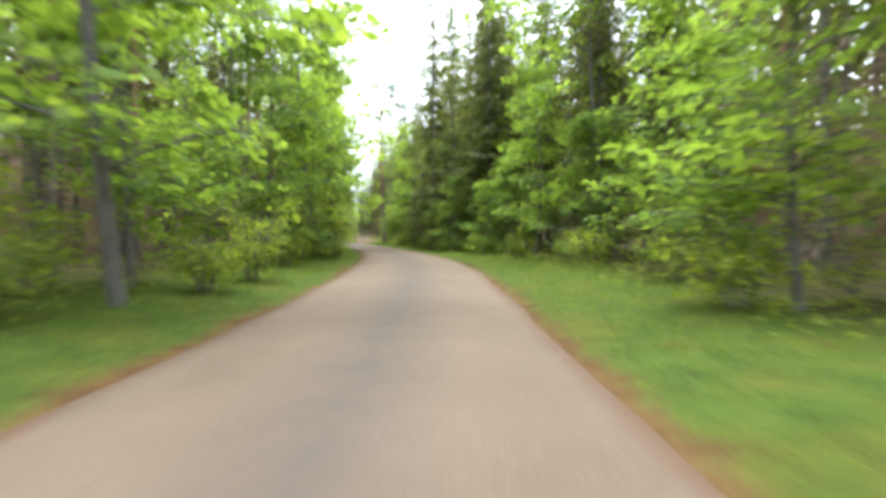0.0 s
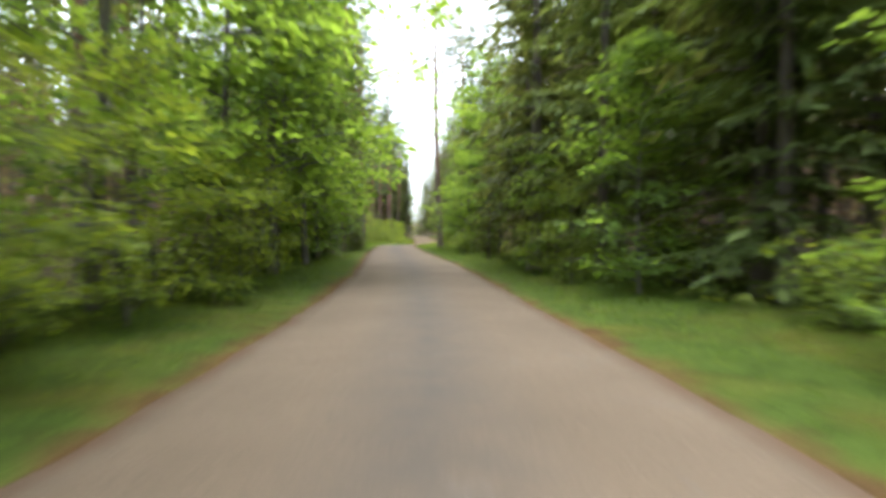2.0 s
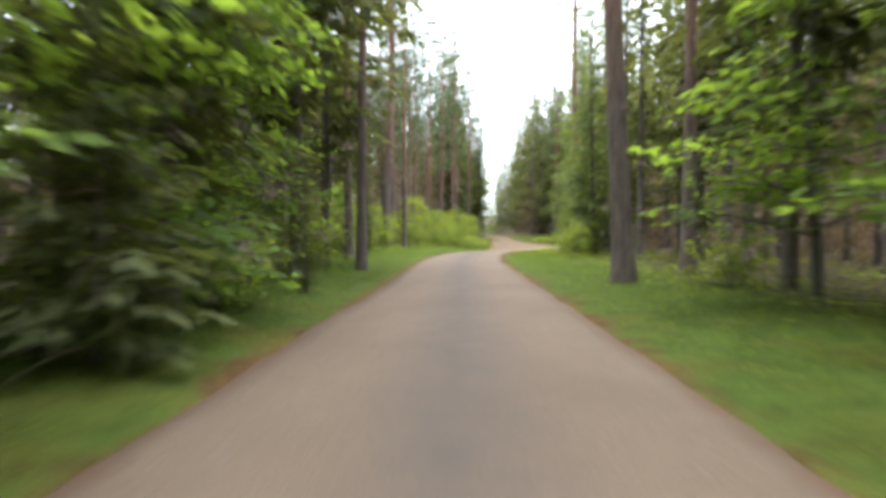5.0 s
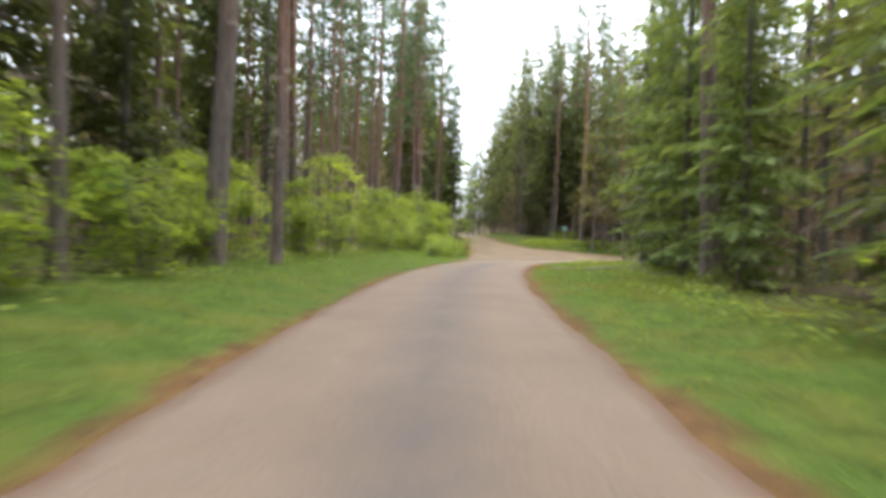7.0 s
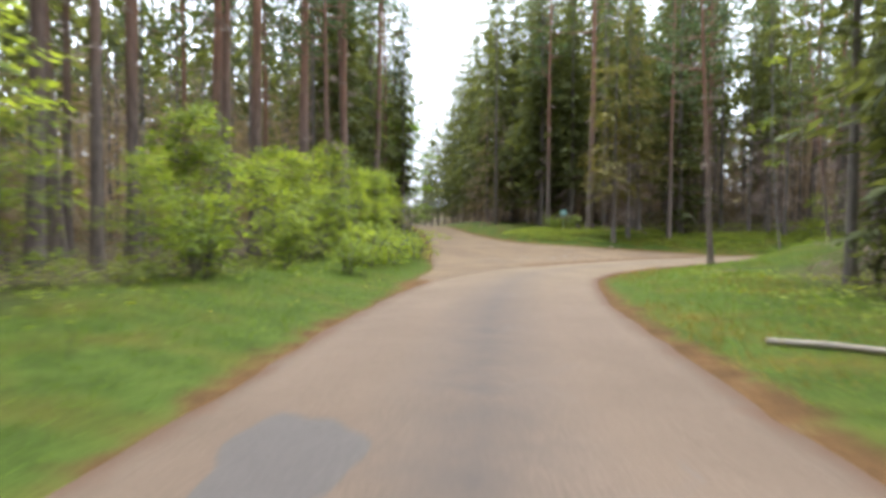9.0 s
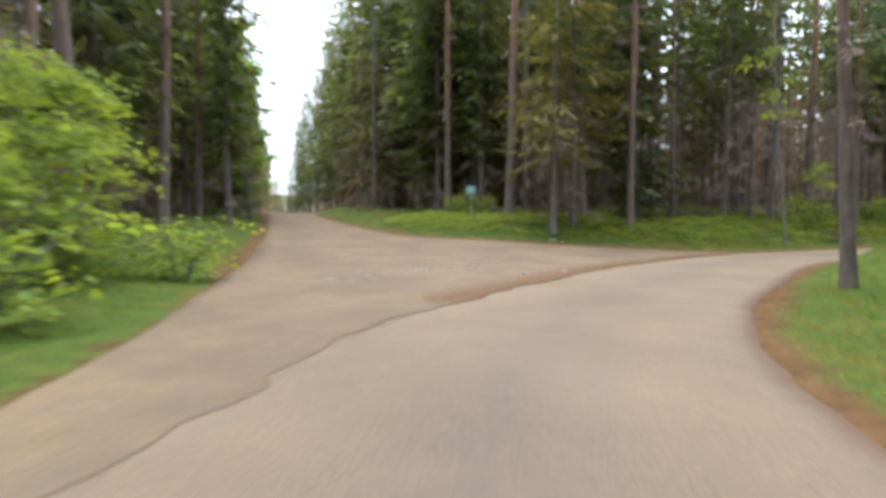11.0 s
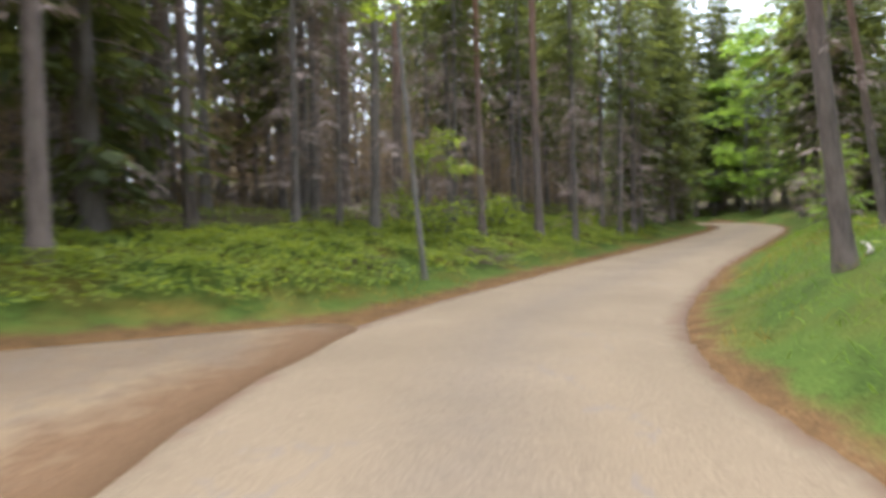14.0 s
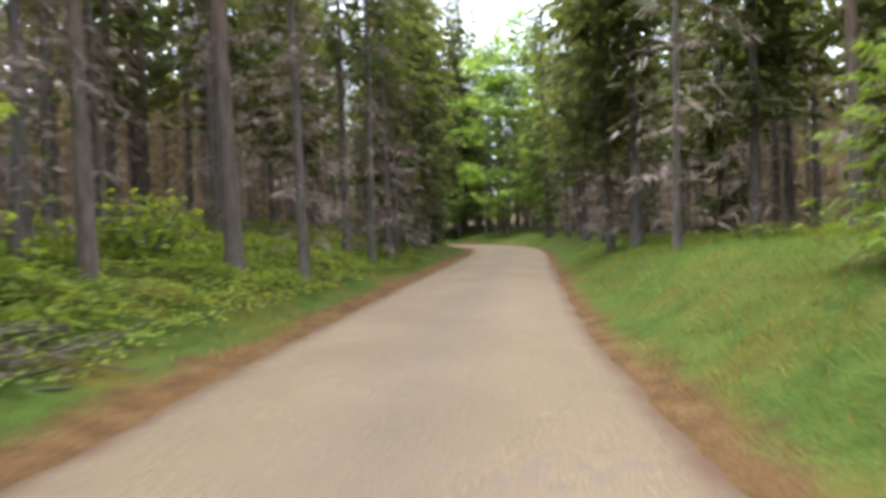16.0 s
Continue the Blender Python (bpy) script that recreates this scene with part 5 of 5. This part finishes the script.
log("fallen_log", (-14.3, 118.1, 0), (-13.0, 117.2, 0), 0.05, PALE_WOOD, "pale barkless log lying in the grass")
log("fallen_log", (-12.7, 116.9, 0), (-10.2, 115.3, 0), 0.055, PALE_WOOD, "pale barkless log lying in the grass", 0.12)
log("fallen_branch", (-12.9, 117.2, 0), (-12.2, 116.3, 0), 0.035, PALE_WOOD, "bleached broken branch beside the log")
def leaning_stick(x, y, long, slant, turn):
    s, u = Soup(), np.linspace(0, 1, 5)
    out = np.array([np.cos(radians(turn)), np.sin(radians(turn)), 0])
    p = np.array([x, y, float(height(x, y)) - 0.08]) + out * (u * long * slant)[:, None] + np.array([0, 0, 1]) * (u * long)[:, None]
    s.tube(p, np.linspace(0.045, 0.018, 5), 6)
    return tagged(new("broken_stick", s.mesh("broken_stick", PALE_WOOD, True)), "short pale broken stick standing aslant in the grass", "branch", "fallen wood")


leaning_stick(-10.9, 115.7, 0.5, 0.45, 160)
log("fallen_log", (-12.0, 160.2, 0), (-6.8, 159.4, 0), 0.16, DARK_WOOD, "dark rotting log lying on the bank", 0.1)
log("fallen_branch", (0.0, 142.9, 0), (1.9, 143.1, 0), 0.03, PALE_WOOD, "bleached broken branch in the verge")
log("fallen_branch", (-10.6, 131.4, 0), (-9.0, 132.2, 0), 0.03, PALE_WOOD, "bleached broken branch in the verge")


def lump(rng, r, squash=0.7, rough=0.18):
    bm = bmesh.new()
    bmesh.ops.create_icosphere(bm, subdivisions=2, radius=r)
    off = Vector(rng.uniform(-50, 50, 3))
    for v in bm.verts:
        v.co *= 1 + rough * noise.noise(v.co * (1.6 / r) + off)
        v.co.z *= squash
    me = bpy.data.meshes.new("lump")
    bm.to_mesh(me)
    bm.free()
    return me


def stump(x, y, r, h):
    root = new("tree_stump")
    root.matrix_basis = pose(x, y, float(height(x, y)))
    s = Soup()
    k = np.linspace(0, 1, 6)
    s.tube(np.column_stack([0 * k, 0 * k, k * h - 0.05]), r * (1 + 0.5 * np.exp(-k * 5)), 12)
    part("trunk", s.mesh("trunk", DARK_WOOD, True), root)
    w = np.linspace(0, 2 * np.pi, 12, endpoint=False)
    top = np.column_stack([np.cos(w) * r * 1.0, np.sin(w) * r * 1.0, 0 * w + h - 0.052])
    c = Soup()
    c.add(np.vstack([top, [[0, 0, h - 0.03]]]), np.array([[i, (i + 1) % 12, 12] for i in range(12)]))
    part("cut_top", c.mesh("cut_top", POST_WOOD), root, "greyed sawn face")
    return tagged(root, "dark mossy tree stump on the bank", "stump")


stump(-11.5, 157.9, 0.22, 0.45)


def sign(x, y, turn):
    """A small plate on a post; its writing is too far off to read."""
    root = new("information_sign")
    root.matrix_basis = pose(x, y, float(height(x, y)), 0, 0, turn)
    blue, white = plain("teal_sign_paint", (0.15, 0.33, 0.33), 0.5, 0.12), plain("white_sign_paint", (0.5, 0.55, 0.55), 0.5, 0.06)

    def box(name, size, at, mat, parent, label=""):
        bm = bmesh.new()
        bmesh.ops.create_cube(bm, size=1, matrix=Matrix.Translation(at) @ Matrix.Diagonal((*size, 1)))
        bmesh.ops.bevel(bm, geom=bm.edges[:], offset=min(size) * 0.2, segments=1, affect="EDGES")
        me = bpy.data.meshes.new(name)
        bm.to_mesh(me)
        bm.free()
        me.materials.append(mat)
        return part(name, me, parent, label)

    box("post", (0.09, 0.09, 1.35), (0, 0, 0.62), POST_WOOD, root, "grey wooden post")
    plate = box("plate", (0.52, 0.03, 0.42), (0, -0.062, 1.38), blue, root, "teal plate with pale bars of writing")
    for z in (1.46, 1.38, 1.30):
        box("writing_bar", (0.30, 0.008, 0.03), (0, -0.081, z), white, plate)
    return tagged(root, "small teal information sign on a wooden post", "sign")


sign(-12.6, 158.3, -12)


def marker(x, y):
    root = new("marker_post")
    root.matrix_basis = pose(x, y, float(height(x, y)), 2, 3, 20)
    bm = bmesh.new()
    bmesh.ops.create_cube(bm, size=1, matrix=Matrix.Translation((0, 0, 0.3)) @ Matrix.Diagonal((0.14, 0.14, 0.7, 1)))
    bmesh.ops.bevel(bm, geom=bm.edges[:], offset=0.02, segments=2, affect="EDGES")
    me = bpy.data.meshes.new("shaft")
    bm.to_mesh(me)
    bm.free()
    me.materials.append(POST_WOOD)
    part("shaft", me, root)
    bm = bmesh.new()
    bmesh.ops.create_cube(bm, size=1, matrix=Matrix.Translation((0, 0, 0.665)) @ Matrix.Diagonal((0.17, 0.17, 0.04, 1)))
    me = bpy.data.meshes.new("cap")
    bm.to_mesh(me)
    bm.free()
    me.materials.append(PALE_WOOD)
    part("cap", me, root, "pale flat cap")
    return tagged(root, "short pale square post in the grass", "post")


marker(-22.4, 129.5)


def gravel_stones():
    r = np.random.default_rng(77)
    s = Soup()
    x, y = r.uniform(-24, 0, 9000), r.uniform(127, 170, 9000)
    d, g, _, _ = plan(x, y)
    ok = (g < -0.2) & (d > 0.1)
    for a, b in list(zip(x[ok], y[ok]))[:2600]:
        q = r.uniform(0.008, 0.028)
        z = float(height(a, b)) + 0.014
        w = np.linspace(0, 2 * np.pi, 5, endpoint=False) + r.uniform(0, 6)
        ring = np.column_stack([a + q * np.cos(w) * r.uniform(0.7, 1.2, 5), b + q * np.sin(w) * r.uniform(0.7, 1.2, 5), np.full(5, z)])
        s.add(np.vstack([ring, [[a, b, z + q * 0.8]]]), np.array([[i, (i + 1) % 5, 5] for i in range(5)]))
    tagged(new("track_stones", s.mesh("track_stones", plain("pale_stone", (0.42, 0.38, 0.35), 0.85, 0.4, 3))), "loose pale stones on the gravel track", "stones", kind="stuff")


gravel_stones()


def brush_pile(x, y, size, count, seed):
    r = np.random.default_rng(seed)
    s = Soup()
    for _ in range(count):
        a, b = x + r.normal(0, 0.45 * size), y + r.normal(0, 0.22 * size)
        w, long = r.uniform(0, 2 * np.pi), r.uniform(0.25, 0.8) * size
        k = np.linspace(0, 1, 4)[:, None]
        p = np.array([a, b, float(height(a, b)) + r.uniform(0.02, 0.28) * size]) + k * long * np.array([np.cos(w), np.sin(w), r.normal(0, 0.18)]) + np.sin(k * 3) * r.normal(0, 0.04, 3)
        s.tube(p, np.linspace(0.014, 0.004, 4), 4)
    return tagged(new("brush_pile", s.mesh("brush_pile", DARK_WOOD)), "low heap of dark dead twigs beside the asphalt", "branches", kind="stuff")


brush_pile(3.9, 151.7, 1.0, 90, 5)
brush_pile(-0.6, 151.4, 0.7, 40, 6)
brush_pile(-11.6, 157.2, 0.8, 50, 7)


def edge_stone(x, y, r, seed, lift):
    g = np.random.default_rng(seed)
    me = lump(g, r, 0.4, 0.5)
    me.materials.append(STONE)
    ob = new("stone", me)
    ob.matrix_basis = pose(x, y, float(height(x, y, None, 0.0)) + lift, 0, 0, g.uniform(0, 360))
    return tagged(ob, "flat pale stone on the sandy gravel by the asphalt", "stone", "stones by the junction")


STONE = plain("pale_boulder", (0.16, 0.135, 0.108), 0.9, 0.3, 14)
for n, (x, y, r) in enumerate(((-13.8, 140.6, 0.07), (-12.6, 141.2, 0.085), (-13.2, 140.95, 0.05), (-11.0, 142.95, 0.06), (-10.2, 150.5, 0.17), (-9.8, 150.3, 0.1))):
    edge_stone(x, y, r, 900 + n, 0.02)
for n in range(46):
    g = np.random.default_rng(950 + n)
    k = g.uniform()
    edge_stone(-19.2 + 7.6 * k + g.normal(0, 0.45), 139.0 + 7.2 * k + g.normal(0, 0.45), g.uniform(0.03, 0.075), 980 + n, 0.015)


def dandelions():
    r, x, y, z, e, side = open_ground(700, (-28, -19, 118, 150), 321, 0.5, 3.5)
    s, f = Soup(), Soup()
    for a, b, c in list(zip(x, y, z))[:45]:
        h = r.uniform(0.1, 0.22)
        s.tube(np.array([(a, b, c), (a, b, c + h)]), np.array([0.004, 0.003]), 3)
        n = 9
        w = np.linspace(0, 2 * np.pi, n, endpoint=False)
        way = np.column_stack([np.cos(w), np.sin(w), np.full(n, 0.25)])
        f.cards(np.tile([a, b, c + h], (n, 1)), unit(way), unit(np.cross(way, [0, 0, 1.0])), 0.028, 0.016)
    root = new("dandelions")
    part("stalks", s.mesh("stalks", GRASS_BLADE), root)
    part("blossoms", f.mesh("blossoms", plain("yellow_petals", (0.75, 0.52, 0.03), 0.6, 0.1)), root, "yellow blossoms")
    tagged(root, "scattered yellow dandelions in the verge grass", "flowers", kind="stuff")


dandelions()
